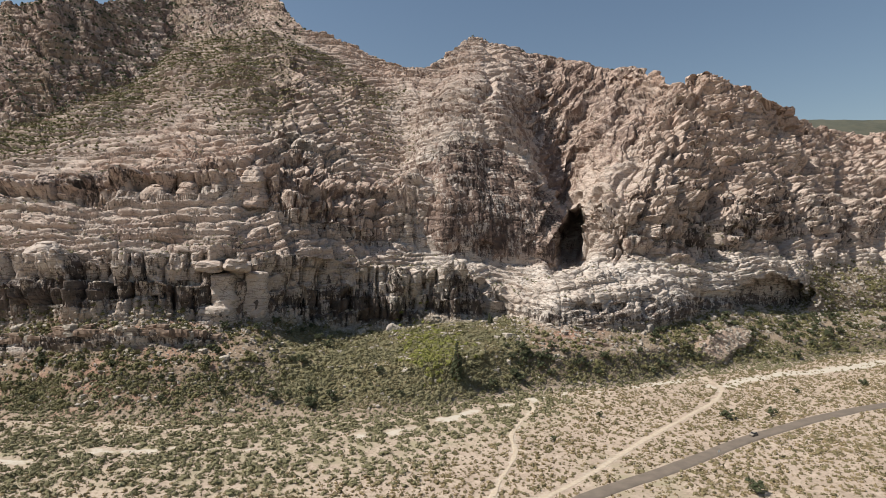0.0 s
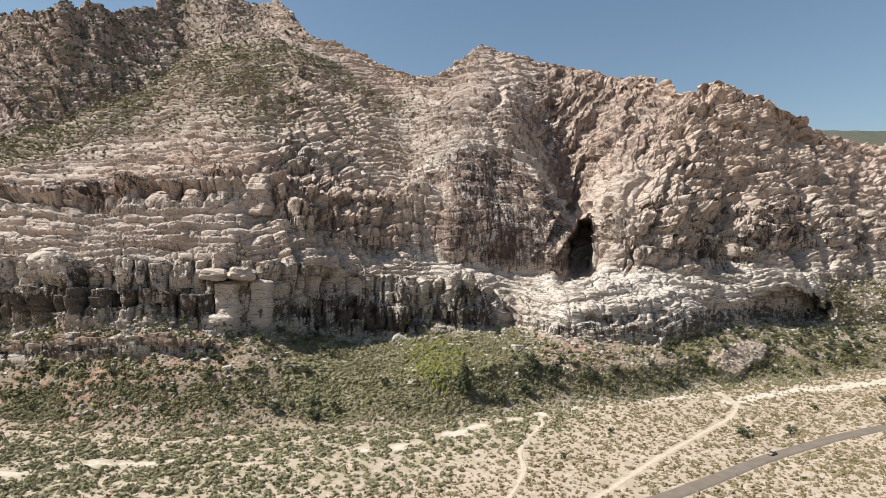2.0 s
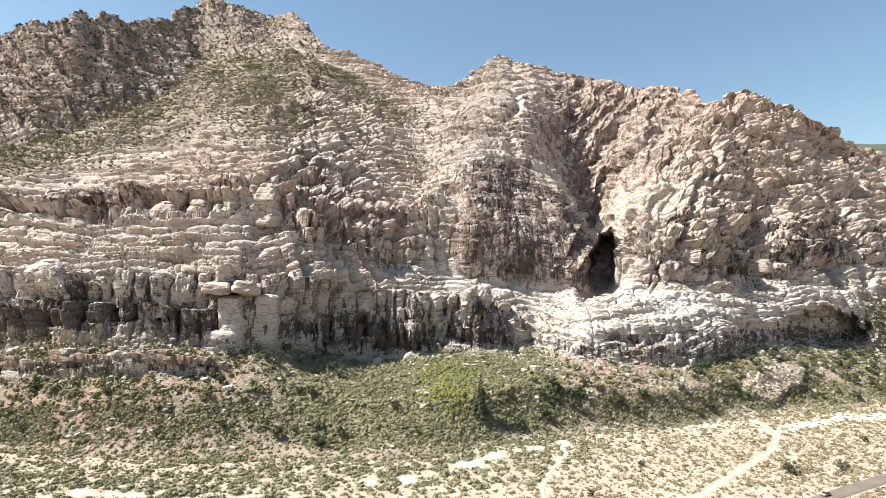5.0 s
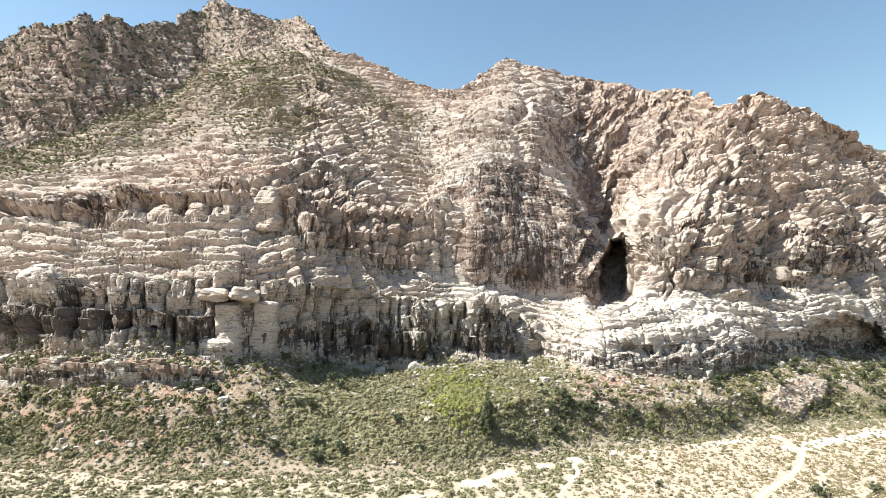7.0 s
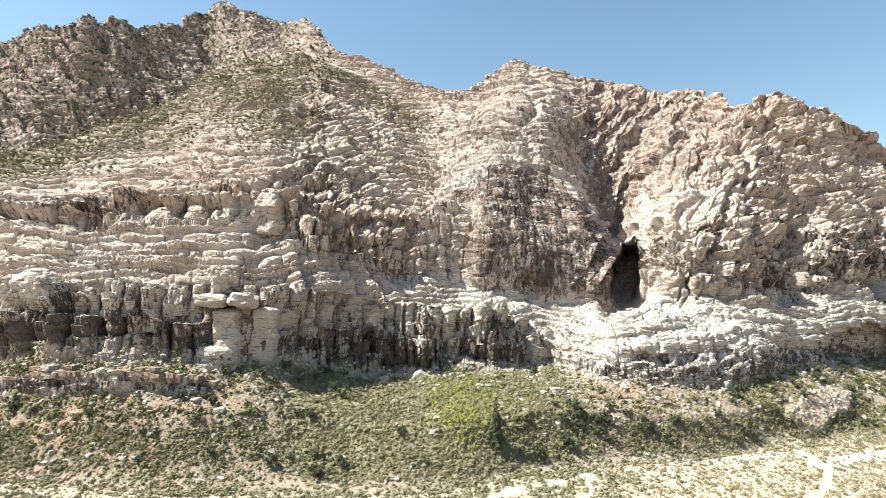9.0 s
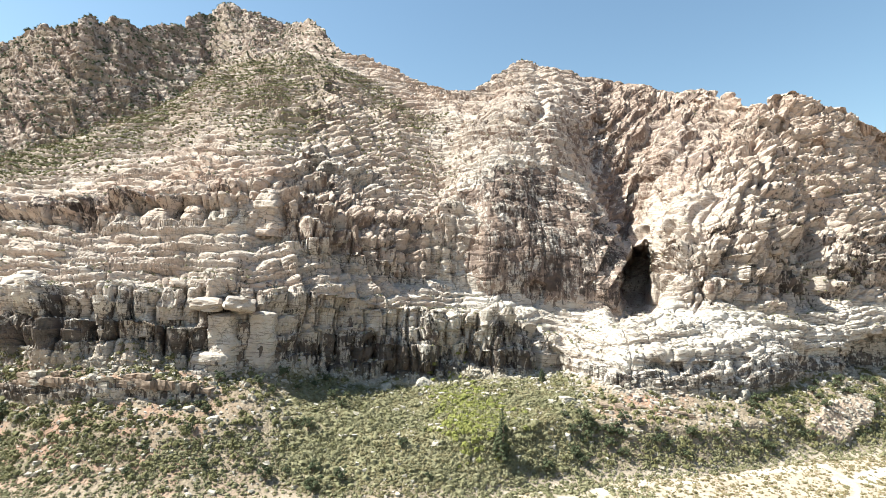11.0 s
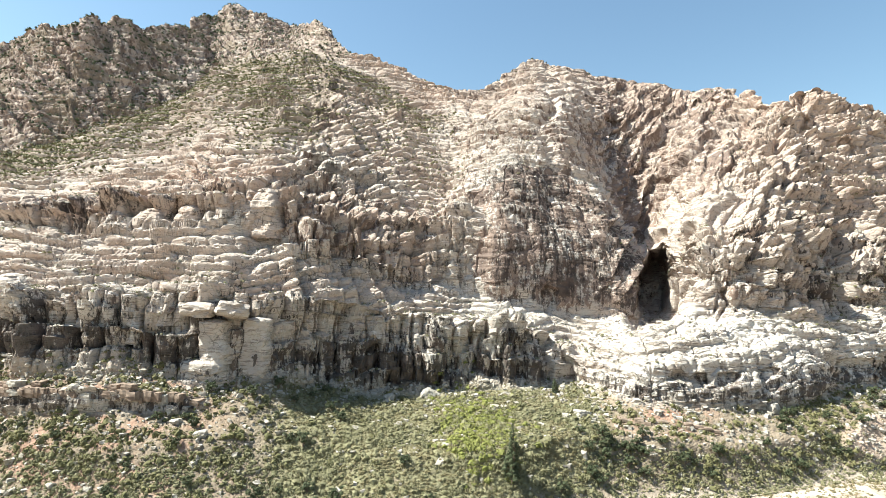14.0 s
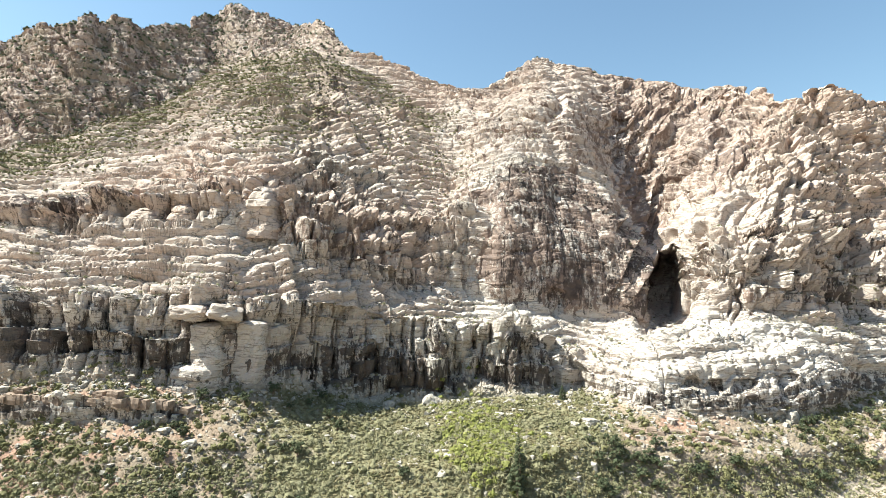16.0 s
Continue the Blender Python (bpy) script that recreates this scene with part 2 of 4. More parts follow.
def mesh_object(name, verts, faces, material, parent=None, smooth=False, values=None):
    """One mesh object from arrays; faces is (n, 3) or (n, 4)."""
    verts, faces = np.asarray(verts, np.float32), np.asarray(faces, np.int32)
    me = bpy.data.meshes.new(name)
    n, k = faces.shape
    me.vertices.add(len(verts))
    me.vertices.foreach_set("co", verts.ravel())
    me.loops.add(n * k)
    me.loops.foreach_set("vertex_index", faces.ravel())
    me.polygons.add(n)
    me.polygons.foreach_set("loop_start", np.arange(0, n * k, k, dtype=np.int32))
    me.polygons.foreach_set("loop_total", np.full(n, k, np.int32))
    me.polygons.foreach_set("use_smooth", np.full(n, smooth, bool))
    for key, data in (values or {}).items():
        me.attributes.new(key, "FLOAT", "POINT").data.foreach_set("value", np.asarray(data, np.float32))
    me.update(calc_edges=True)
    me.materials.append(material)
    ob = new(name, me)
    if parent is not None:
        ob.parent = parent
    return ob


def part(name, bm, material, parent, label=""):
    """Links a bmesh as one mesh under a thing or a part."""
    me = bpy.data.meshes.new(name)
    bm.to_mesh(me)
    bm.free()
    me.materials.append(material)
    ob = new(name, me)
    ob.parent = parent
    return tagged(ob, label) if label else ob


# ---- the mountain: contour lines over a fan of bearings ----
# Bearings (sideways per metre ahead of the fan's point) and, along each line, (distance y, height z).
FAN_Y = 44.0
COLUMNS = [-1.291, -1.105, -0.978, -0.878, -0.78, -0.672, -0.59, -0.508, -0.451, -0.406, -0.338, -0.26, -0.184, -0.131, -0.1, -0.058, 0.004, 0.065, 0.125, 0.16, 0.19, 0.224, 0.263, 0.32, 0.395, 0.46, 0.515, 0.578, 0.631, 0.7, 0.803, 0.919]
FOOT = [(240, 0.0), (240, 0.0), (240, 0.0), (240, 0.0), (240, 0.0), (240, 0.0), (240, 0.0), (243, 0.0), (246, 0.0), (250, 0.0), (250, 0.0), (250, 0.0), (255, 0.0), (260, 0.0), (265, 0.0), (270, 0.0), (280, 0.0), (288, 0.0), (296, 0.0), (302, 0.0), (305, 0.0), (309, 0.0), (312, 0.0), (320, 0.0), (335, 0.0), (350, 0.0), (356, 0.0), (365, 0.0), (375, 0.0), (410, 0.0), (430, 0.0), (450, 0.0)]
TALUS = [(268, 10.1), (268, 12.1), (268, 13.6), (264, 17.1), (262, 18.7), (264, 19.3), (268, 20.3), (276, 20.4), (284, 19.0), (290, 18.7), (292, 18.3), (288, 16.4), (288, 16.1), (290, 16.2), (292, 16.9), (294, 17.9), (302, 20.1), (312, 21.2), (320, 20.2), (322, 18.9), (322, 18.7), (324, 17.9), (328, 16.8), (336, 15.8), (354, 16.8), (374, 18.5), (388, 16.8), (405, 13.0), (418, 11.5), (430, 12.3), (450, 10.7), (470, 9.6)]
CLIFF_FOOT = [(285, 32.4), (284, 34.3), (282, 37.2), (280, 39.3), (283, 39.7), (291, 39.3), (300, 36.5), (307, 33.9), (310, 36.2), (322, 34.7), (338, 29.8), (352, 24.5), (362, 23.1), (364, 26.0), (366, 27.4), (368, 28.3), (374, 28.2), (385, 30.7), (362, 30.0), (347, 28.3), (345, 28.4), (350, 27.7), (356, 26.9), (364, 25.7), (382, 25.1), (408, 29.5), (428, 31.3), (450, 27.5), (462, 24.9), (480, 25.8), (500, 27.3), (520, 27.1)]
BENCH = [(295, 65.4), (294, 68.1), (293, 69.8), (291, 71.1), (297, 71.4), (303, 71.1), (308, 71.7), (311, 71.6), (318, 67.0), (328, 68.4), (340, 69.4), (352, 66.3), (362, 63.5), (368, 62.7), (373, 61.4), (377, 60.2), (384, 54.8), (396, 47.5), (396, 58.1), (400, 62.5), (403, 64.4), (405, 65.4), (405, 65.1), (407, 64.5), (415, 63.5), (428, 61.1), (442, 61.4), (455, 61.6), (470, 60.0), (500, 55.3), (520, 51.3), (540, 52.0)]
WALL_FOOT = [(328, 100.4), (328, 101.7), (327, 103.1), (326, 103.3), (328, 103.8), (332, 104.9), (336, 106.2), (340, 107.5), (350, 103.6), (338, 94.9), (342, 87.4), (358, 83.3), (376, 77.0), (388, 75.6), (395, 74.6), (402, 72.3), (412, 68.5), (420, 65.4), (425, 63.9), (428, 65.0), (436, 68.1), (450, 71.3), (420, 73.1), (413, 68.3), (428, 69.7), (445, 72.7), (460, 75.8), (480, 81.7), (500, 84.6), (530, 85.6), (560, 82.4), (580, 84.0)]
RIM = [(345, 112.4), (345, 113.6), (345, 115.7), (345, 118.3), (345, 119.9), (346, 122.3), (348, 126.1), (352, 130.6), (358, 136.2), (368, 133.4), (382, 129.5), (402, 124.9), (422, 120.4), (425, 123.0), (432, 144.4), (440, 158.3), (448, 161.1), (455, 154.0), (458, 147.7), (462, 116.8), (480, 101.8), (490, 116.1), (440, 112.2), (438, 116.3), (452, 124.1), (475, 124.7), (490, 124.4), (510, 129.0), (530, 131.4), (560, 125.1), (600, 119.0), (620, 121.5)]
SLOPE = [(385, 141.2), (388, 145.9), (400, 158.6), (425, 176.0), (450, 197.5), (495, 228.1), (550, 280.2), (430, 188.6), (445, 199.3), (460, 203.5), (480, 211.6), (490, 194.7), (490, 180.1), (495, 176.3), (480, 182.4), (480, 191.6), (490, 208.1), (500, 205.9), (520, 161.8), (520, 127.8), (525, 113.8), (540, 170.4), (505, 173.5), (500, 177.1), (500, 177.0), (510, 174.4), (520, 174.1), (545, 171.7), (580, 172.9), (620, 168.9), (660, 163.8), (680, 167.1)]
GULLY = [(410, 154.5), (415, 159.9), (430, 172.0), (450, 186.1), (480, 211.2), (525, 243.5), (600, 307.6), (580, 303.3), (570, 300.8), (580, 308.1), (580, 295.2), (580, 276.5), (540, 228.8), (550, 236.9), (535, 232.1), (530, 230.3), (510, 226.2), (530, 234.6), (590, 247.5), (595, 237.3), (590, 230.1), (590, 229.9), (580, 232.5), (570, 224.0), (535, 219.0), (540, 220.1), (540, 214.9), (575, 208.4), (620, 196.7), (700, 200.2), (750, 202.8), (780, 208.3)]
CREST = [(510, 306.1), (505, 298.4), (500, 305.3), (500, 311.0), (530, 324.6), (590, 350.9), (690, 423.5), (740, 435.2), (800, 445.4), (800, 451.2), (620, 328.6), (615, 313.3), (610, 289.2), (600, 282.5), (600, 282.1), (610, 287.8), (690, 342.6), (690, 332.0), (690, 317.5), (690, 316.4), (680, 307.7), (670, 303.7), (660, 288.3), (650, 285.5), (560, 243.9), (556, 249.4), (560, 240.9), (600, 237.5), (660, 219.8), (800, 240.4), (850, 250.8), (900, 261.3)]

ALCOVES = [(0.49, 114, 0.036, 11, 20), (0.328, 111, 0.024, 7, 8), (0.25, 101, 0.012, 9, 7), (0.485, 199, 0.022, 10, 9), (0.43, 214, 0.02, 8, 7),
           (0.29, 262, 0.022, 12, 9), (0.135, 232, 0.02, 12, 9), (0.42, 160, 0.03, 7, 6), (0.234, 38, 0.013, 3.5, 5), (0.263, 38, 0.014, 3.5, 5),
           (0.30, 38.5, 0.016, 4, 5), (0.483, 38, 0.035, 8, 10), (0.35, 40, 0.02, 4, 5), (-0.69, 112, 0.03, 6, 6), (-0.612, 112, 0.022, 6, 6),
           (0.035, 76, 0.025, 8, 6), (0.618, 201, 0.02, 12, 8)]
LINES = [FOOT, TALUS, CLIFF_FOOT, BENCH, WALL_FOOT, RIM, SLOPE, GULLY, CREST]
NC = 1400
bear = np.linspace(COLUMNS[0], COLUMNS[-1], NC)


def blurred(a, width):
    k = np.exp(-0.5 * (np.arange(-3 * width, 3 * width + 1) / width) ** 2)
    k /= k.sum()
    return np.convolve(np.pad(a, 3 * width, mode="edge"), k, "valid")


def contour(line):
    y = np.interp(bear, COLUMNS, [a for a, b in line])
    z = np.interp(bear, COLUMNS, [b for a, b in line])
    return blurred(y, 7), blurred(z, 7)


lines = [contour(a) for a in LINES]
# east of the western corner the walls stand back
nook = step(-0.475, -0.375, bear) * (1 - step(-0.37, -0.28, bear))
for k, back in ((4, 9), (5, 10)):
    lines[k] = (lines[k][0] + back * nook, lines[k][1])
# the middle cliffs step back bench by bench
middle = step(-0.37, -0.30, bear) * (1 - step(-0.10, -0.03, bear))
for k, back in ((3, 5), (4, 14), (5, 4)):
    y, z = lines[k]
    lines[k] = (y + back * middle, 80 + (z - 80) * (y + back * middle - FAN_Y) / (y - FAN_Y))
# knobs on the skyline: bearing, half width, height in metres
for b, w, h in [(-0.985, 0.035, 5), (-0.87, 0.022, 6), (-0.80, 0.025, 6), (-0.70, 0.03, 4), (-0.64, 0.02, 6), (-0.575, 0.022, 4),
                (-0.505, 0.04, 6), (-0.425, 0.03, 6), (0.004, 0.032, 7), (-0.564, 0.018, 8), (-0.39, 0.02, 8), (0.30, 0.02, 5), (0.44, 0.03, 4)]:
    y, z = lines[8]
    lines[8] = (y, z + h * np.exp(-((bear - b) / w) ** 4))
# the western mountain leans further back
y, z = lines[8]
back = 30 * step(-1.0, -0.72, bear) * (1 - step(-0.62, -0.48, bear))
lines[8] = (y + back, 80 + (z - 80) * (y + back - FAN_Y) / (y - FAN_Y))
lines.append((lines[8][0] + 140, lines[8][1] - 90))

# the sheet of points, row by row up the mountain, spaced evenly along each bearing's profile
LY, LZ = np.array([a for a, b in lines]), np.array([b for a, b in lines])
fine_v = np.linspace(0, len(lines) - 1, 400)
k = np.minimum(fine_v.astype(int), len(lines) - 2)
f = (fine_v - k)[:, None]
late = np.where(((k == 4) | (k == 2))[:, None], f ** 2.2, f)      # walls rise steeply, then lean back
tall = np.where((k == 0)[:, None], f ** 1.7, f + 0 * late)      # slopes rise gently at their foot
# a low cliff band breaks the western talus
band_c = (1 - step(-0.56, -0.50, bear))[None, :]
second = (k == 1)[:, None]
late = np.where(second, f * (1 - band_c) + band_c * np.interp(f, [0, 0.50, 0.66, 1], [0, 0.52, 0.56, 1]), late)
tall = np.where(second, f * (1 - band_c) + band_c * np.interp(f, [0, 0.50, 0.66, 1], [0, 0.34, 0.72, 1]), tall)
FY, FZ = LY[k] * (1 - late) + LY[k + 1] * late, LZ[k] * (1 - tall) + LZ[k + 1] * tall
for _ in range(4):
    FY[1:-1] = 0.25 * FY[:-2] + 0.5 * FY[1:-1] + 0.25 * FY[2:]
    FZ[1:-1] = 0.25 * FZ[:-2] + 0.5 * FZ[1:-1] + 0.25 * FZ[2:]
away = np.hypot(FY - FAN_Y, 80)
rise = np.gradient(FZ, axis=0) / away
run = np.gradient(FY, axis=0) / away
length = np.sqrt((rise + 0.25 * run) ** 2 + (0.30 * run) ** 2) + 1e-5
length[fine_v > 8.02] *= 0.08
length[fine_v < 1.9] *= 0.6
length = np.cumsum(length, axis=0)
length = (length - length[0]) / (length[-1] - length[0])
length = np.apply_along_axis(blurred, 1, length, 10)
NR = 660
even = np.linspace(0, 1, NR)
Y, Z, V = np.empty((NR, NC)), np.empty((NR, NC)), np.empty((NR, NC))
for c in range(NC):
    v = np.interp(even, length[:, c], fine_v)
    V[:, c], Y[:, c], Z[:, c] = v, np.interp(v, fine_v, FY[:, c]), np.interp(v, fine_v, FZ[:, c])
X = bear[None, :] * (Y - FAN_Y)
C = np.broadcast_to(bear[None, :], X.shape).ravel()
V = V.ravel()
base = np.stack([X, Y, Z], -1)
du = np.gradient(base, axis=1)
dv = np.gradient(base, axis=0)
nor = np.cross(du, dv).reshape(-1, 3)
nor /= np.linalg.norm(nor, axis=1, keepdims=True) + 1e-9
P = base.reshape(-1, 3).copy()

# where each kind of surface lies
FC = np.broadcast_to(bear[None, :], X.shape).ravel()
C_true = FC
C = FC + 0.030 * cloud(P / 24, 4, 59) + 0.012 * cloud(P / 6, 2, 63)      # ragged borders between kinds of rock
band = (1 - step(-0.57, -0.52, C)) * step(1.49, 1.52, V) * (1 - step(1.68, 1.72, V))
rocky = np.maximum(step(1.92, 2.12, V), band)
rocky *= 1 - step(0.635, 0.67, C) * (1 - step(3.1, 3.6, V + 0.3 * cloud(P / 20, 3, 58)))      # the talus climbs higher in the east
west = 1 - step(-0.20, -0.10, C)
fray = 0.03 * cloud(P / 25, 3, 59)
tower = step(-0.125, -0.06, C + fray) * (1 - step(0.17, 0.20, C)) * step(3.9, 4.2, V) * (1 - step(4.9, 5.3, V + 9 * fray))
apron = step(0.085, 0.13, C) * step(1.95, 2.1, V) * (1 - step(3.2, 3.9, V))
low_cliff = step(1.95, 2.1, V) * (1 - step(2.9, 3.1, V)) * (1 - step(0.06, 0.1, C))
brush_hill = west * step(5.2, 6.0, V) * (1 - step(6.95, 7.1, V)) * (1 - 0.85 * step(-0.40, -0.34, C) * (1 - step(6.3, 6.9, V)))
far_west = step(6.5, 7.2, V) * (1 - step(-0.36, -0.30, C))
east = step(0.12, 0.24, C) * step(3.2, 4.0, V) * (1 - tower)

warp = np.stack([cloud(P / 26, 2, 11), cloud(P / 26, 2, 21), cloud(P / 26, 2, 31)], -1)
Q = P + warp * 3.0
bed = P[:, 2] + 2.4 * soft_noise(P * (1 / 30, 1 / 30, 1 / 16), 31) + 5 * cloud(P * (1 / 80, 1 / 80, 0), 2, 41)
D = np.zeros(len(P))

wall = step(3.9, 4.1, V) * (1 - step(4.9, 5.2, V)) * (1 - tower) * (1 - step(-0.05, 0.0, C) * (1 - step(0.2, 0.24, C)))
hill = west * step(4.9, 5.2, V) * (1 - far_west)
saddle = step(-0.2, -0.1, C) * (1 - step(0.12, 0.2, C)) * step(5.0, 5.4, V)
shelfland = west * step(2.95, 3.1, V) * (1 - step(3.9, 4.05, V))
bowl = step(0.08, 0.13, C) * (1 - step(0.30, 0.38, C)) * step(4.3, 4.8, V) * (1 - tower)
stair = step(-0.44, -0.40, C) * (1 - step(-0.26, -0.20, C)) * step(4.0, 4.2, V) * (1 - step(5.2, 5.7, V))
east *= 1 - bowl
hill *= 1 - stair
saddle *= 1 - bowl
along = (0.85 * Q[:, 0] + 0.35 * Q[:, 1]) * (1 - 0.5 * np.clip(hill + shelfland + 0.6 * apron + 0.6 * east, 0, 1))


def amount(common, **by_zone):
    """How strong a relief is: a common strength, changed by zone."""
    zones = dict(bench=shelfland, hill=hill, low=low_cliff, wall=wall, tower=tower, apron=apron, east=east, saddle=saddle, far=far_west, band=band, bowl=bowl, stair=stair * (1 - wall))
    return rocky * (common + sum((v - common) * zones[z] for z, v in by_zone.items()))


def cut(profile, depth):
    """Joints cut deep and narrow between full faces."""
    return profile - depth * (1 - step(0.0, 0.55, profile))


# some stretches are smooth slabs, others are broken up
rough = 0.65 + 0.7 * step(-0.35, 0.35, cloud(P / 34, 2, 601))
inn = -nor * (1, 1, 0)
sin_a = np.linalg.norm(inn, axis=1)
inn /= sin_a[:, None] + 1e-6
COT = np.clip(nor[:, 2] / (sin_a + 1e-6), 0.22, 2.0)
IN, UP = np.zeros(len(P)), np.zeros(len(P))


def courses(thick, wide, riser, rim, seed, strength, notch, breaks, jut):
    """Beds that stand back one above the other: steep rounded fronts, flat treads, each bed broken by upright cracks into blocks."""
    b = bed + UP
    b = b + 0.45 * thick * soft_noise(np.stack([0 * b, 0 * b, b / (1.9 * thick)], -1), seed) + 0.95 * thick * soft_noise(np.stack([Q[:, 0] / (5.5 * thick), Q[:, 1] / (5.5 * thick), b / (9 * thick)], -1), seed + 7)
    r = np.floor(b / thick)
    fr = b / thick - r
    t = along / (wide * (0.6 + 0.8 * lattice(r, r, r, seed + 5))) + 7 * lattice(r, r, r, seed + 1)
    c = np.floor(t)
    f1, f2, own = np.full(len(t), 9.0), np.full(len(t), 9.0), np.zeros(len(t))
    for a in (-1, 0, 1):
        d = np.abs(c + a + 0.5 + 0.9 * (lattice(c + a, r, r, seed + 2) - 0.5) - t)
        near = d < f1
        f2 = np.where(near, f1, np.minimum(f2, d))
        own = np.where(near, lattice(c + a, r, r, seed + 3), own)
        f1 = np.where(near, d, f1)
    crack = np.clip((f2 - f1) * 0.5 * wide / rim, 0, 1)
    crack = np.sqrt(1 - (1 - crack) ** 2)
    up = np.sin(0.5 * math.pi * np.clip(fr / riser, 0, 1))
    back = step(0.45 * riser, 1.0, fr)
    seam = np.maximum(np.exp(-(fr / 0.10) ** 2), np.exp(-((1 - fr) / 0.05) ** 2))
    dz = thick * (up - fr) - 0.30 * thick * (1 - crack) * up
    dh = thick * COT * (back - fr) + notch * seam + breaks * (1 - crack) * (1 - 0.6 * back) + jut * (0.5 - own) * (1 - back)
    return strength * dh, strength * dz, own


# thick courses, then slabs, then thin beds
for thick, wide, riser, rim, seed, strength, notch, breaks, jut in (
        (17.0, 9.5, 0.75, 4.6, 50, amount(0, low=0.9, wall=0.35, tower=0.14), 1.0, 8.5, 7.0),
        (11.0, 17, 0.5, 2.6, 100, amount(0.45, bench=0.4, hill=0.22, low=0.85, wall=0.85, tower=0.1, apron=0.4, east=0.5, saddle=0.4, far=0.25, band=0, bowl=0.25, stair=0.9), 1.4, 2.8, 5.0),
        (4.3, 10.0, 0.42, 1.2, 200, amount(0.7, bench=0.75, hill=0.72, low=0.9, wall=0.7, tower=0.12, apron=0.45, east=0.75, saddle=0.42, far=0.45, band=1.1, bowl=0.3, stair=0.9), 0.8, 1.3, 2.4),
        (1.7, 4.5, 0.45, 0.5, 300, amount(0.35, bench=0.25, hill=0.15, low=0.8, wall=0.5, tower=0.2, apron=0.25, east=0.25, saddle=0.2, far=0.3, bowl=0.3), 0.25, 0.5, 0.8)):
    dh, dz, own = courses(thick, wide, riser, rim, seed, strength * (0.35 + 0.65 * rough), notch, breaks, jut)
    IN += dh
    if seed == 50:
        own_tall = own
    UP += dz
# rounded masses
gap, own3 = cells(np.stack([Q[:, 0] / 15, Q[:, 1] / 15, bed / 8], -1), 400)
mass = np.sqrt(np.clip(gap * 1.7, 0, 1)) - 0.55 - 0.5 * (1 - step(0, 0.16, gap)) + 0.9 * (own3 - 0.5)
D += amount(0.8, bench=0.5, hill=0.15, low=1.8, wall=2.0, tower=0.5, apron=1.0, east=1.6, saddle=0.8, far=0.6, band=0.3, bowl=0.9, stair=2.0) * mass * (0.5 + 0.5 * rough)
# great rounded masses in the east
far_side = np.flatnonzero((C > 0.08) & (V > 3.2))
gap, own = cells(np.stack([Q[far_side, 0] / 34, Q[far_side, 1] / 34, bed[far_side] / 19], -1), 450)
D[far_side] += (east + 0.5 * bowl)[far_side] * (5.5 * np.sqrt(np.clip(gap * 1.5, 0, 1)) - 3.0 - 2.0 * (1 - step(0, 0.12, gap)) + 3.0 * (own - 0.5))
loose = np.flatnonzero(V < 2.2)
gap, own = cells(P[loose] / (2.2, 2.2, 1.5), 500)
D[loose] += (1 - rocky[loose]) * (np.clip(gap, 0, 0.5) + 0.5 * own) * 0.5
# overlapping slabs on the open slopes
slabs = np.flatnonzero(np.clip(hill + shelfland + saddle + 0.7 * apron, 0, 1) > 0.05)
gap, own = cells(np.stack([Q[slabs, 0] / 15, Q[slabs, 1] / 10, bed[slabs] / 3.6], -1), 470)
D[slabs] += rocky[slabs] * np.clip(hill + 0.8 * shelfland + 0.7 * saddle + 0.55 * apron, 0, 1)[slabs] * (1.9 * np.sqrt(np.clip(gap * 1.6, 0, 1)) - 1.0 + 1.2 * (own - 0.5)) * (0.5 + 0.5 * rough[slabs])
# upright joints
joint = np.abs(soft_noise(np.stack([Q[:, 0] / 11, Q[:, 1] / 11, Q[:, 2] / 45], -1), 61))
D -= amount(0.7, low=4.5, tower=0.7, apron=1.6, wall=3.2, east=2.0, stair=2.0, far=0.3, hill=0.1, bench=0.6, band=1.2) * (1 - step(0.0, 0.10, joint))
lean = Q[:, 0] - 0.45 * Q[:, 2] * step(0.12, 0.3, C)
rib = cloud(np.stack([lean / 17, Q[:, 1] / 17, Q[:, 2] / 90], -1), 2, 71)
D += amount(0.8, low=4.5, tower=2.6, east=2.8, wall=2.8, band=1.0) * rib
# ravines and buttresses
slit = np.abs(soft_noise(np.stack([lean / 42, Q[:, 1] / 60, Q[:, 2] / 110], -1), 611))
D -= amount(2.0, east=7.0, saddle=5.0, far=2.5, hill=0.8, tower=2.0, bowl=5.0, low=4.0, apron=3.0, wall=4.0, band=0) * (1 - step(0.0, 0.25, slit))
D += amount(3.5, east=6.0, saddle=6.0, far=4.0, band=0) * cloud(P / 45, 2, 81)
D += (1 - rocky) * step(0.0, 0.8, V) * 1.6 * cloud(P / 14, 3, 91)
mound = (V < 1.95) * step(0.25, 0.6, np.exp(-((C - 0.503) / 0.05) ** 2 - ((P[:, 2] - 12) / 9) ** 2) + 0.15 * cloud(P / 6, 2, 68))      # a bare rubbly knoll
D += 3.5 * mound
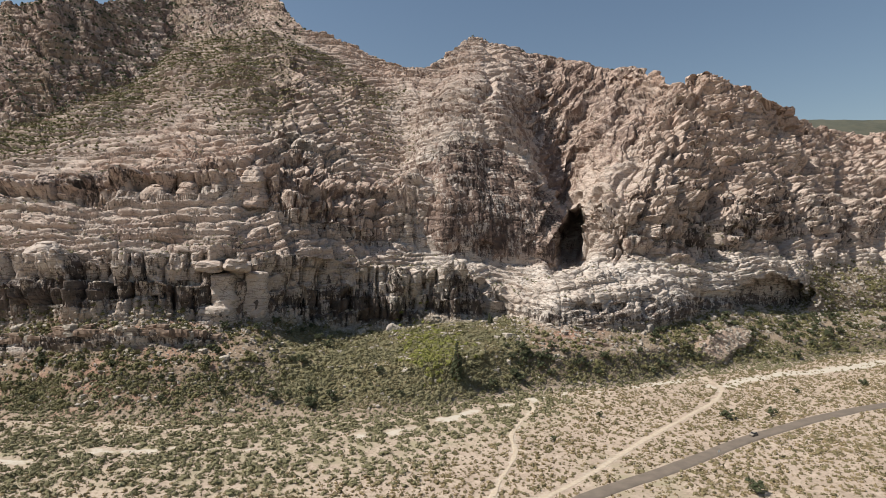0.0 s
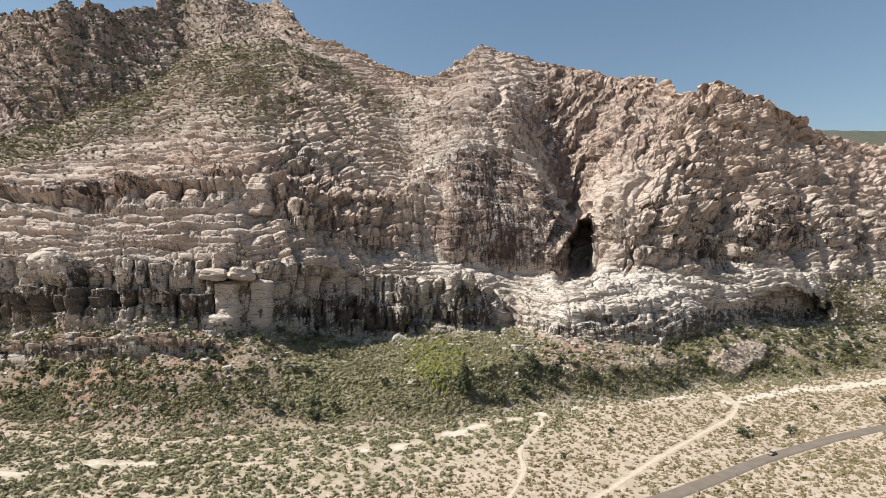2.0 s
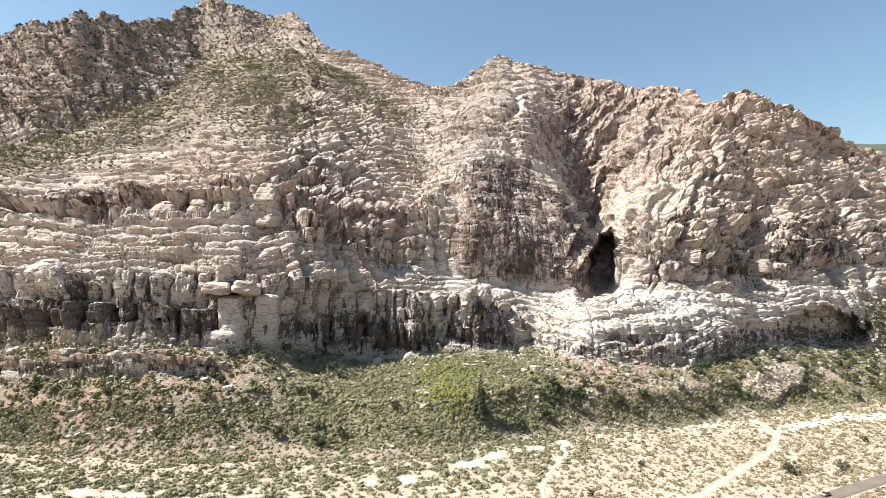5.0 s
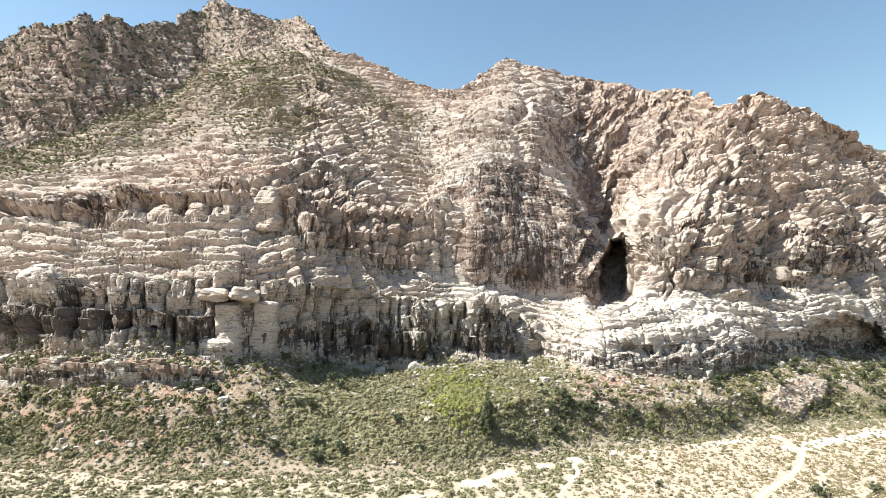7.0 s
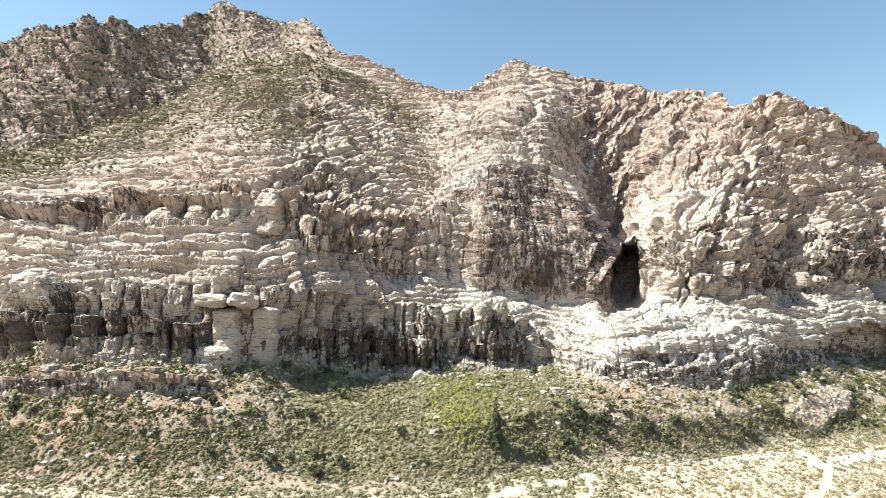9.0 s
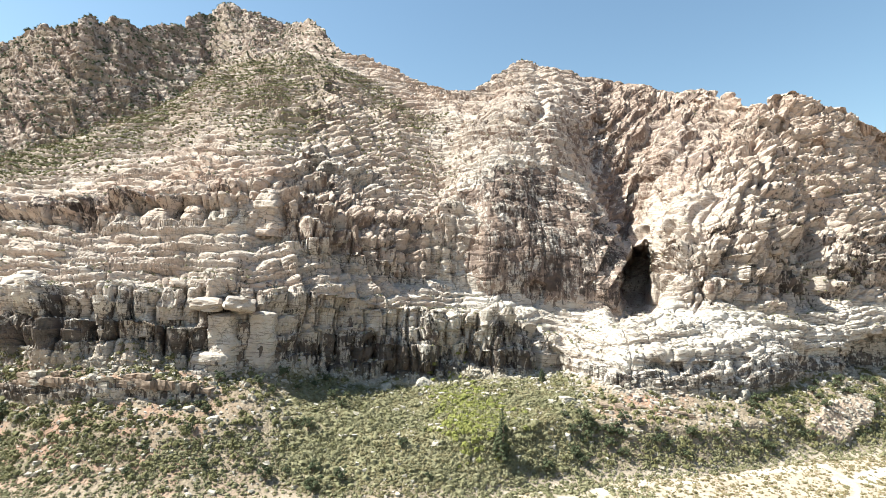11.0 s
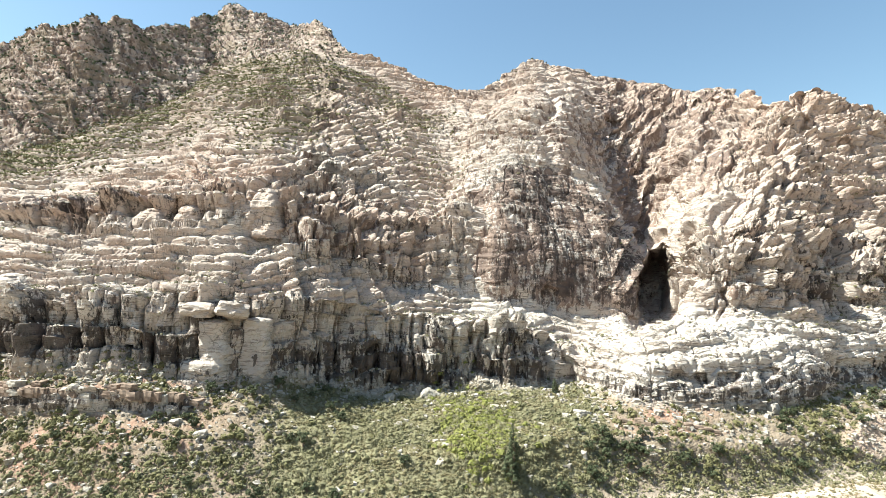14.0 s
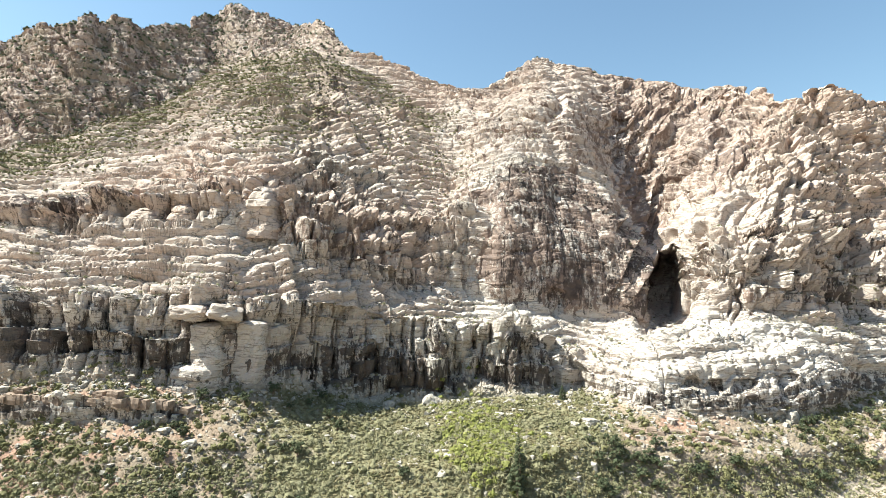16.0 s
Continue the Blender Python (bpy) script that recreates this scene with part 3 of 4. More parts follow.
# leaning ribs, cut off on their lower eastern side
for leaning, zone in ((-0.64, step(0.11, 0.15, C) * (1 - 0.6 * step(0.36, 0.46, C)) * step(4.0, 4.4, V) * (1 - step(7.7, 8.0, V))),
                      (0.50, step(-0.43, -0.38, C) * (1 - step(-0.24, -0.16, C)) * step(3.0, 3.3, V) * (1 - step(6.4, 7.0, V)) * 0.9),
                      (0.75, 0.6 * step(6.6, 7.2, V) * (1 - step(-0.36, -0.30, C)))):
    across = 0.77 * P[:, 0] + leaning * P[:, 2] + 0.2 * P[:, 1] + 7 * cloud(P / 38, 3, 641)
    for wide, out in ((17.0, 6.5), (7.5, 2.4)):
        s = across / wide + 0.5 * soft_noise(P / 20, 643)
        fr = s - np.floor(s)
        D += zone * out * (0.55 + 0.9 * lattice(np.floor(s), np.floor(P[:, 2] / 37 + fr), 0 * s, 9)) * (fr * (1 - step(0.82, 0.97, fr)) - 0.35)
D *= step(0.0, 0.5, V)

# alcoves with an overhanging brow: bearing, height, half width, half height, depth
inward = np.zeros(len(P))
brow = 0.22 * cloud(P / 7, 2, 17)
for c0, z0, wc, hz, deep in ALCOVES:
    dz = (P[:, 2] - z0) / hz
    reach = np.sqrt(((C - c0) / wc) ** 2 + np.where(dz > 0, dz * 1.0, dz * 0.8) ** 2) + brow
    inward = np.maximum(inward, deep * (1 - step(0.72, 1.05, reach)) * (0.35 + 0.65 * step(-1.0, 0.7, dz)))
inward *= rocky

# the cave: a hole that leads back into the rock
cave = 1 - step(0.75, 1.1, np.sqrt(((C_true - 0.2025 + 0.0003 * (88 - P[:, 2])) / (0.027 - 0.0002 * np.abs(P[:, 2] - 84))) ** 2 + ((P[:, 2] - 88) / 27.0) ** 2) + 0.16 * cloud(P / 8, 3, 15))
cave *= step(4.0, 4.2, V) * (1 - step(6.2, 6.5, V))
# the overhang at the foot of the eastern apron
hollow = (1 - step(0.7, 1.1, np.sqrt(((C_true - 0.588) / 0.078) ** 2 + ((P[:, 2] - 38) / 15.0) ** 2) + 0.28 * cloud(P / 7, 3, 18))) * step(1.9, 2.1, V) * (1 - step(2.8, 3.0, V))

P += nor * D[:, None] + inn * IN[:, None] * step(0.0, 0.5, V)[:, None]
P[:, 2] += UP * step(0.0, 0.5, V)
P[:, 2] -= 9 * step(0.15, 0.175, C_true) * (1 - step(0.225, 0.25, C_true)) * step(2.7, 3.3, V) * (1 - step(4.05, 4.3, V))      # a dip before the cave
way = np.stack([C_true, np.ones_like(C), np.zeros_like(C)], -1)
way /= np.linalg.norm(way, axis=1, keepdims=True)
P += way * (cave * 85 + hollow * 34 + inward)[:, None]

# desert varnish by zone, raised on tower, low cliff and band to paint shade
varnish_shade = 0.28 + 0.0 * C
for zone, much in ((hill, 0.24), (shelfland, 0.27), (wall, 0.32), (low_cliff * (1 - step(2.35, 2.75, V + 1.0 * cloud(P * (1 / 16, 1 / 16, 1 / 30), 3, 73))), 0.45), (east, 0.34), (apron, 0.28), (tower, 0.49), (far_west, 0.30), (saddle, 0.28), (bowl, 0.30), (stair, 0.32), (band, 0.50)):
    varnish_shade = varnish_shade * (1 - zone) + much * zone
varnish_shade += 0.10 * (own_tall - 0.5) * low_cliff + 0.25 * (own3 - 0.5) * np.clip(wall + low_cliff + 0.4 * tower + 0.5 * east, 0, 1)
varnish_shade += 0.12 * low_cliff * (1 - step(2.2, 2.6, V)) - 0.20 * tower * (1 - step(-0.09, -0.055, C))
# painted shade on the hill's eastern, shadowed flank
varnish_shade += 0.06 * rocky * step(-0.42, -0.38, C) * (1 - step(-0.22, -0.16, C)) * step(5.2, 5.6, V) * (1 - step(6.6, 7.2, V))
varnish_shade -= 0.16 * step(-0.09, -0.05, C) * (1 - step(0.05, 0.09, C)) * step(5.0, 5.4, V) * (1 - step(6.6, 7.0, V))
varnish_shade += 0.26 * apron * (1 - step(2.15, 2.55, V)) + 0.06 * rocky * (1 - step(-0.52, -0.44, C)) * step(2, 2.2, V)
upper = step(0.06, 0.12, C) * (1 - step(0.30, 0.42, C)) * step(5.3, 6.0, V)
varnish_shade = np.clip(varnish_shade + 0.05 * upper + 0.10 * step(0.4, 0.5, C) * wall + 0.14 * cloud(P / 26, 4, 57), 0, 1)
warmth = np.clip(0.17 + 0.50 * hill + 0.35 * shelfland + 0.25 * east + 0.2 * saddle + 0.25 * upper + 0.30 * step(0.1, 0.2, C) * step(4.2, 5.5, V) + 0.3 * far_west + 0.6 * tower * step(0.08, 0.14, C)
                 + 0.3 * step(6.8, 7.5, V) + 0.6 * west * step(4.0, 4.2, V) * (1 - step(5.0, 5.3, V)) - 0.3 * apron + 0.25 * cloud(P / 40, 3, 55), 0, 1)
soil = np.clip((1 - rocky) + 0.85 * brush_hill * step(-0.30, 0.25, cloud(P / 10, 3, 65)) + 0.7 * far_west * step(-0.1, 0.4, cloud(P / 14, 3, 66)), 0, 1)
grassy = (1 - rocky) * step(-0.46, -0.36, C) * (1 - step(0.08, 0.14, C)) * step(0.25, 0.6, V)
sandy = (1 - rocky) * np.clip(1 - step(0.1, 0.55, V + 0.25 * cloud(P / 12, 3, 67)) + 0.55 * mound, 0, 1) * (0.3 + 0.7 * step(-0.15, 0.1, C))
red = (1 - rocky) * np.clip((1 - step(-0.62, -0.40, C)) + step(0.1, 0.14, C) * (1 - step(0.25, 0.32, C)) * step(1.0, 1.4, V) + mound, 0, 1)

# red-brown tone plus painted shade, strongest on the tower and western mountain
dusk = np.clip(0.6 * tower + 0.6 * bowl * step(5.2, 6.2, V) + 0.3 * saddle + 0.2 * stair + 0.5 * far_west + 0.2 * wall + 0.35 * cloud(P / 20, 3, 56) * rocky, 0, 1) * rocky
C = C_true
# pieces of the sheet, each a part of the setting
REGIONS = [
    ("talus_slope", V < 2.0, "rocky talus slope with reddish soil below the cliffs"),
    ("mountain_west", (V >= np.where(C < -0.55, 6.0, 7.0)) & (C < -0.33), "distant rugged sandstone mountain with grey-brown shaded flanks"),
    ("apron_east", (C >= 0.085) & (V < 3.5), "white rounded sandstone apron with dark seep streaks"),
    ("rock_tower", (C >= -0.115) & (C < 0.185) & (V >= 3.9) & (V < 5.6), "sandstone buttress with a steep face, dark with varnish and painted shade"),
    ("hillside_west", (C < -0.16) & (V >= 5.0), "slabby pale sandstone hillside dotted with shrubs"),
    ("cliff_west", C < -0.115, "cracked pale sandstone cliff in blocky layers"),
    ("cliff_middle", C < 0.085, "broken sandstone ledges below a saddle"),
    ("cliff_east", C < 9, "tan sandstone cliff of rounded blocks and gullies"),
]
grid = np.arange(NR * NC).reshape(NR, NC)
quads = np.stack([grid[:-1, :-1], grid[:-1, 1:], grid[1:, 1:], grid[1:, :-1]], -1).reshape(-1, 4)
left = np.ones(len(quads), bool)
for name, inside, label in REGIONS:
    mine = left & inside[quads[:, 0]]
    left &= ~mine
    used, index = np.unique(quads[mine], return_inverse=True)
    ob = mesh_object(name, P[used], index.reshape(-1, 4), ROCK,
                     values={"varnish_shade": varnish_shade[used], "warm": warmth[used], "dusk": dusk[used], "soil": soil[used], "red": red[used], "sandy": sandy[used], "grassy": grassy[used]})
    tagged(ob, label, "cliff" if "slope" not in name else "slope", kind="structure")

# far range on the eastern skyline
ru = np.linspace(0.35, 1.6, 160)
rv = np.linspace(0, 1, 40)
U2, V2 = np.meshgrid(ru, rv)
Y2 = 1250 + 500 * V2 + 0 * U2
X2 = U2 * Y2
pts = np.stack([X2, Y2, 0 * X2], -1).reshape(-1, 3)
h = 474 * np.sin(V2.ravel() * 1.57) + 22 * cloud(pts / 260, 5, 5) * V2.ravel() + 40 * (U2.ravel() - 0.75)
pts[:, 2] = h
g2 = np.arange(pts.shape[0]).reshape(40, 160)
q2 = np.stack([g2[:-1, :-1], g2[:-1, 1:], g2[1:, 1:], g2[1:, :-1]], -1).reshape(-1, 4)
FAR = plain_material("far_slope", (0.06, 0.064, 0.05), (0.085, 0.083, 0.062), 40.0, 0.95, 2.0)
tagged(mesh_object("mountain_far_east", pts, q2, FAR), "hazy dark scrub-covered ridge on the horizon", "mountain", kind="structure")

# ---- the desert floor ----
ax = np.concatenate([-np.geomspace(4000, 420, 14), np.arange(-400, 500, 3.0), np.geomspace(520, 4000, 14)])
ay = np.concatenate([-np.geomspace(4000, 60, 14), np.arange(-40, 130, 8), np.arange(130, 420, 2.6), np.geomspace(430, 4000, 12)])


def ground_z(p):
    """Height of the desert floor at points (n, 3)."""
    q = np.array(p, float)
    q[:, 2] = 0
    near = step(3000, 600, np.hypot(q[:, 0], q[:, 1]))
    return (0.45 * cloud(q / 18, 4, 201) - 0.1) * near


def near_line(p, line, width):
    """1 on a way along the line, falling to 0 at its edge."""
    best = np.full(len(p), 1e9)
    for (x0, y0), (x1, y1) in zip(line[:-1], line[1:]):
        dx, dy = x1 - x0, y1 - y0
        t = np.clip(((p[:, 0] - x0) * dx + (p[:, 1] - y0) * dy) / (dx * dx + dy * dy), 0, 1)
        best = np.minimum(best, np.hypot(p[:, 0] - x0 - t * dx, p[:, 1] - y0 - t * dy))
    return best


ROAD = [(-40, 92), (5, 146), (39, 177.5), (77, 205), (119, 237), (165, 267), (216, 293), (290, 322), (420, 355), (620, 390)]
TRAIL = [(2, 150), (8.8, 175.6), (13, 191.6), (17.8, 206.8), (19.6, 218), (19.2, 234), (25.9, 256), (32.7, 271), (31, 290)]
DIRT_TRACK = [(6, 160), (30, 181), (48, 201), (76.6, 235), (110, 272), (131, 297), (144, 321), (143, 345)]
PALE_STRIP = [(31, 290), (53, 301), (83, 311), (113, 329), (143, 346)]
EAST_STRIP = [(144, 324), (163, 339), (218, 365), (293, 402)]
WASH = [(-250, 190), (-200, 196), (-158, 195), (-144, 205), (-119, 208), (-88, 208), (-60, 219), (-43, 227), (-32, 232), (-20, 244), (7, 270), (31, 288)]
GX, GY = np.meshgrid(ax, ay)
gp = np.stack([GX.ravel(), GY.ravel(), np.zeros(GX.size)], -1)
gp[:, 2] = ground_z(gp)
gn = np.arange(len(gp)).reshape(GX.shape)
gq = np.stack([gn[:-1, :-1], gn[:-1, 1:], gn[1:, 1:], gn[1:, :-1]], -1).reshape(-1, 4)
wob = 5 * cloud(gp / 9, 3, 301)
patches = step(-0.35, 0.25, cloud(gp / 12, 3, 321))
wash = patches * np.clip(step(5.5, 1, near_line(gp, WASH, 0) + wob * 1.3) * 0.8 + step(4, 1, near_line(gp, PALE_STRIP, 0) + wob) * 0.7 + 0.3 * step(7, 2, near_line(gp, PALE_STRIP, 0) + wob)
               + 0.3 * step(11, 3, near_line(gp, EAST_STRIP, 0) + 1.4 * wob), 0, 1)
wash = np.maximum(wash, 0.85 * step(9, 2, near_line(gp, EAST_STRIP, 0) + 1.4 * wob))
wash = np.maximum(wash, 0.5 * step(3.0, 0.6, near_line(gp, DIRT_TRACK, 0) + 0.4 * wob))
wash = np.maximum(wash, 0.55 * step(3.2, 0.6, near_line(gp, TRAIL, 0) + 0.4 * wob))
grass = np.clip(step(50, 15, near_line(gp, WASH, 0)) + step(0.2, 0.6, cloud(gp / 60, 3, 311)), 0, 1)
ground = mesh_object("ground", gp, gq, SOIL, values={"wash": wash, "grass": grass})
tagged(ground, "sandy tan desert floor with pale dry wash", "ground", kind="structure")


def ribbon(name, line, width, lift, material, label, category, wobble=0.0, crown=0.0):
    """A strip that follows a line on the desert floor, with sides that go down into it."""
    line = [Vector((x, y, 0)) for x, y in line]
    mids = []
    for a in range(len(line) - 1):
        p0, p1, p2, p3 = line[max(a - 1, 0)], line[a], line[a + 1], line[min(a + 2, len(line) - 1)]
        for i in range(14):
            t = i / 14
            mids.append(0.5 * ((2 * p1) + (p2 - p0) * t + (2 * p0 - 5 * p1 + 4 * p2 - p3) * t * t + (3 * p1 - p0 - 3 * p2 + p3) * t ** 3))
    m = np.array(mids)
    d = np.gradient(m, axis=0)
    d /= np.linalg.norm(d, axis=1, keepdims=True)
    side = np.stack([d[:, 1], -d[:, 0], 0 * d[:, 0]], -1)
    vary = 1 + wobble * cloud(m / 4, 3, 77)
    profile = [(-0.58, -0.5), (-0.5, 0.0), (-0.25, crown * 0.8), (0, crown), (0.25, crown * 0.8), (0.5, 0.0), (0.58, -0.5)]
    mid_z = ground_z(m)
    rows = []
    for s, up in profile:
        q = m + side * (s * width * vary)[:, None]
        q[:, 2] = (np.maximum(ground_z(q), mid_z) if crown else ground_z(q) + 0.02) + lift + up
        rows.append(q)
    n, k = len(m), len(profile)
    v = np.stack(rows, 1).reshape(-1, 3)
    g = np.arange(n * k).reshape(n, k)
    f = np.stack([g[:-1, :-1], g[:-1, 1:], g[1:, 1:], g[1:, :-1]], -1).reshape(-1, 4)
    return tagged(mesh_object(name, v, f, material, smooth=True), label, category, kind="structure")


ribbon("road", ROAD, 5.6, 0.22, ASPHALT, "narrow sun-bleached asphalt road across the desert", "road", 0.0, 0.08)
ribbon("footpath_1", TRAIL, 1.7, 0.04, TRACK, "pale narrow footpath worn through the scrub", "path", 0.9)
ribbon("footpath_2", DIRT_TRACK, 2.0, 0.04, TRACK, "pale dirt track worn through the scrub", "path", 0.7)


# ---- plants ----
rng = np.random.default_rng(7)
PN = P.reshape(NR, NC, 3)
pn = np.cross(np.gradient(PN, axis=1), np.gradient(PN, axis=0)).reshape(-1, 3)
pn /= np.linalg.norm(pn, axis=1, keepdims=True) + 1e-9
FLAT = pn[:, 2]
SPREAD = np.linalg.norm(np.cross(np.gradient(PN, axis=1), np.gradient(PN, axis=0)), axis=-1).ravel()


def leaves(spots, radii, tall, count, size=0.3):
    """Triangles of foliage: for each plant a dome of leaf clumps with gaps. Returns points and faces."""
    n = len(spots)
    d = rng.normal(size=(n, count, 3))
    d[..., 2] = np.abs(d[..., 2]) * 0.9 - 0.15
    d /= np.linalg.norm(d, axis=-1, keepdims=True)
    lobes = 1 + 0.35 * np.sin(3 * np.arctan2(d[..., 1], d[..., 0]) + rng.uniform(0, 6.3, (n, 1))) * rng.uniform(0.2, 1, (n, 1))
    r = radii[:, None] * rng.uniform(0.55, 1.0, (n, count)) * lobes
    c = d * r[..., None]
    c[..., 2] *= tall
    c += spots[:, None, :]
    # each leaf clump lies roughly along the dome's surface
    a = rng.normal(size=(n, count, 3, 3))
    a -= 0.75 * np.sum(a * d[:, :, None, :], -1, keepdims=True) * d[:, :, None, :]
    a /= np.linalg.norm(a, axis=-1, keepdims=True)
    s = radii[:, None, None, None] * size * rng.uniform(0.6, 1.35, (n, count, 1, 1))
    v = (c[:, :, None, :] + a * s).reshape(-1, 3)
    return v, np.arange(len(v)).reshape(-1, 3)


def heads(spots, radii, tall, k=6):
    """A lumpy twiggy core for each plant, of 3 k triangles."""
    n = len(spots)
    ring = np.arange(k) * 2 * math.pi / k
    rows = [np.array([[0, 0, 1.0]]), np.stack([0.75 * np.cos(ring), 0.75 * np.sin(ring), 0 * ring + 0.62], -1),
            np.stack([0.85 * np.cos(ring + 0.5), 0.85 * np.sin(ring + 0.5), 0 * ring - 0.15], -1)]
    v = np.concatenate(rows)[None] * rng.uniform(0.55, 1.15, (n, 2 * k + 1, 1)) * radii[:, None, None] * 0.85
    v[..., 2] *= tall
    v = v + spots[:, None, :]
    f = [(0, 1 + i, 1 + (i + 1) % k) for i in range(k)]
    for i in range(k):
        j = (i + 1) % k
        f += [(1 + i, 1 + k + i, 1 + j), (1 + j, 1 + k + i, 1 + k + j)]
    f = np.array(f)[None] + (2 * k + 1) * np.arange(n)[:, None, None]
    return v.reshape(-1, 3), f.reshape(-1, 3)


def pick(weight, number):
    """Random places on the mountain, by weight for each square metre."""
    w = np.clip(weight, 0, None) * SPREAD
    w = np.where(np.isfinite(w), w, 0)
    return rng.choice(len(w), number, p=w / w.sum(), replace=False)


def scrub(name, spots, low, high, tall, count, material, label, category, size=0.3, power=2.0):
    radii = low + (high - low) * rng.uniform(0, 1, len(spots)) ** power
    v, f = heads(spots, radii * 0.85, tall, 4)
    v2, f2 = leaves(spots, radii, tall, int(count * 0.6), size * 0.85)
    return tagged(mesh_object(name, np.concatenate([v, v2]), np.concatenate([f, f2 + len(v)]), material), label, category, kind="stuff")


def box(c, v, c0, c1, v0, v1, soft_c=0.02, soft_v=0.1):
    return step(c0 - soft_c, c0 + soft_c, c) * (1 - step(c1 - soft_c, c1 + soft_c, c)) * step(v0 - soft_v, v0 + soft_v, v) * (1 - step(v1 - soft_v, v1 + soft_v, v))


patchy = cloud(P / 16, 3, 401)
clump = step(-0.25, 0.35, patchy)
fan = box(C, V, -0.40, 0.10, 0.25, 1.97, 0.06)
# desert floor
n = 92000
dx, dy = rng.uniform(-300, 470, n), rng.uniform(125, 430, n)
sp = np.stack([dx, dy, 0 * dx], -1)
open_ground = (dy < np.interp(dx / np.maximum(dy - FAN_Y, 1), COLUMNS, [a for a, b in FOOT]) + 2)
open_ground &= np.abs(dx) < 0.85 * dy + 30
open_ground &= (near_line(sp, ROAD, 0) > 3.4) & (near_line(sp, TRAIL, 0) > 1.3) & (near_line(sp, DIRT_TRACK, 0) > 2.2)
bare = step(-0.35, 0.25, cloud(sp * (1, 1, 0) / 12, 3, 321)) > 0.5
open_ground &= ~((near_line(sp, WASH, 0) + 5 * cloud(sp / 9, 3, 301) < 4.0) & bare)
open_ground &= ~((near_line(sp, EAST_STRIP, 0) + 7 * cloud(sp / 9, 3, 301) < 5.0) & (rng.uniform(0, 1, n) < 0.75))
open_ground &= rng.uniform(0, 1, n) < 0.70 + 0.5 * cloud(sp / 30, 3, 409)
sp = sp[open_ground]
sp[:, 2] = ground_z(sp)
belt = step(50, 16, near_line(sp, WASH, 0) + 18 * cloud(sp / 25, 3, 405)) * (1 - step(20, 80, sp[:, 0]))
kind = rng.uniform(0, 1, len(sp))
lush = (kind < 0.95 * belt)
dry = ~lush & (kind > 0.45)
scrub("sagebrush", sp[~lush & ~dry], 0.6, 1.7, 0.85, 18, SAGE, "low olive-grey desert shrubs scattered over sandy ground", "shrubs", 0.5)
scrub("dry_brush", sp[dry], 0.5, 1.5, 0.8, 14, STRAW, "straw-coloured dry brush scattered over sandy ground", "shrubs", 0.5)
scrub("wash_shrubs", sp[lush], 0.7, 2.3, 0.8, 36, GREEN, "green shrubs crowding along a dry wash", "shrubs", 0.42)

# slopes and ledges
i = pick(fan * (0.06 + clump) * (V < 1.95), 3000)
scrub("scrub_oak", P[i], 0.8, 3.1, 0.85, 60, GREEN, "dense green scrub on a gentle fan below cliffs", "shrubs", 0.26, 2.2)
i = pick(fan * (V < 1.95) * (1.2 - 0.8 * clump), 6800)
scrub("fan_brush", P[i], 0.5, 1.7, 0.7, 30, SAGE, "grey-green brush between the scrub oaks", "shrubs")
i = pick(np.exp(-((C + 0.075 + 0.04 * (V - 1.3)) / 0.045) ** 2 - ((V - 1.25) / 0.42) ** 2), 420)
scrub("willow_thicket", P[i], 1.4, 3.0, 0.9, 90, BRIGHT, "bright yellow-green thicket in a moist hollow", "thicket", 0.22, 1.2)
i = pick((1 - rocky) * (V > 0.3) * (1 - 0.8 * fan) * (1 - 0.97 * mound) * step(-0.4, 0.2, patchy) * (1 + 1.3 * step(0.32, 0.45, C) + 1.5 * (1 - step(-0.5, -0.42, C))), 8600)
scrub("talus_scrub", P[i], 0.6, 2.9, 0.95, 40, LUSH, "dark green shrubs between talus rocks", "shrubs", 0.36, 3.0)
i = pick((1 - rocky) * (V > 0.1) * (1 - 0.7 * fan), 900)
scrub("talus_brush", P[i], 0.5, 1.3, 0.8, 40, STRAW, "pale brush between talus rocks", "shrubs")
i = pick((V < 0.9) * (1 - 0.95 * mound) * (0.4 + 0.6 * step(-0.1, 0.3, patchy)) * (1 + step(-0.2, 0.0, C) + 1.3 * (1 - step(-0.52, -0.40, C))), 9500)
scrub("slope_foot_brush", P[i], 0.5, 1.8, 0.85, 26, GREEN, "green brush along the foot of a slope", "shrubs", 0.4)
i = pick(brush_hill * step(0.15, 0.5, FLAT) * (0.6 + step(-0.2, 0.4, cloud(P / 30, 3, 411))), 12500)
scrub("hillside_scrub", P[i], 0.7, 2.4, 0.95, 18, LUSH, "dark green shrubs dotted over a slabby hillside", "shrubs", 0.3, 1.5)
i = pick(far_west * step(0.2, 0.6, FLAT) * (1 - 0.7 * step(-0.62, -0.54, C)), 5200)
scrub("mountain_scrub", P[i], 1.2, 3.0, 1.1, 24, DARK, "dark junipers dotted over a distant mountain", "shrubs", 0.34)
i = pick(rocky * step(0.72, 0.9, FLAT) * (1 - brush_hill) * (1 - far_west) * (1 - cave) * (V < 7.9) * (0.2 + step(0, 0.5, patchy) + 1.5 * (V > 2.9) * (V < 3.4)) * (1 - 0.6 * apron), 3600)
scrub("ledge_scrub", P[i], 0.5, 1.7, 0.9, 36, GREEN, "small green shrubs growing on cliff ledges", "shrubs")
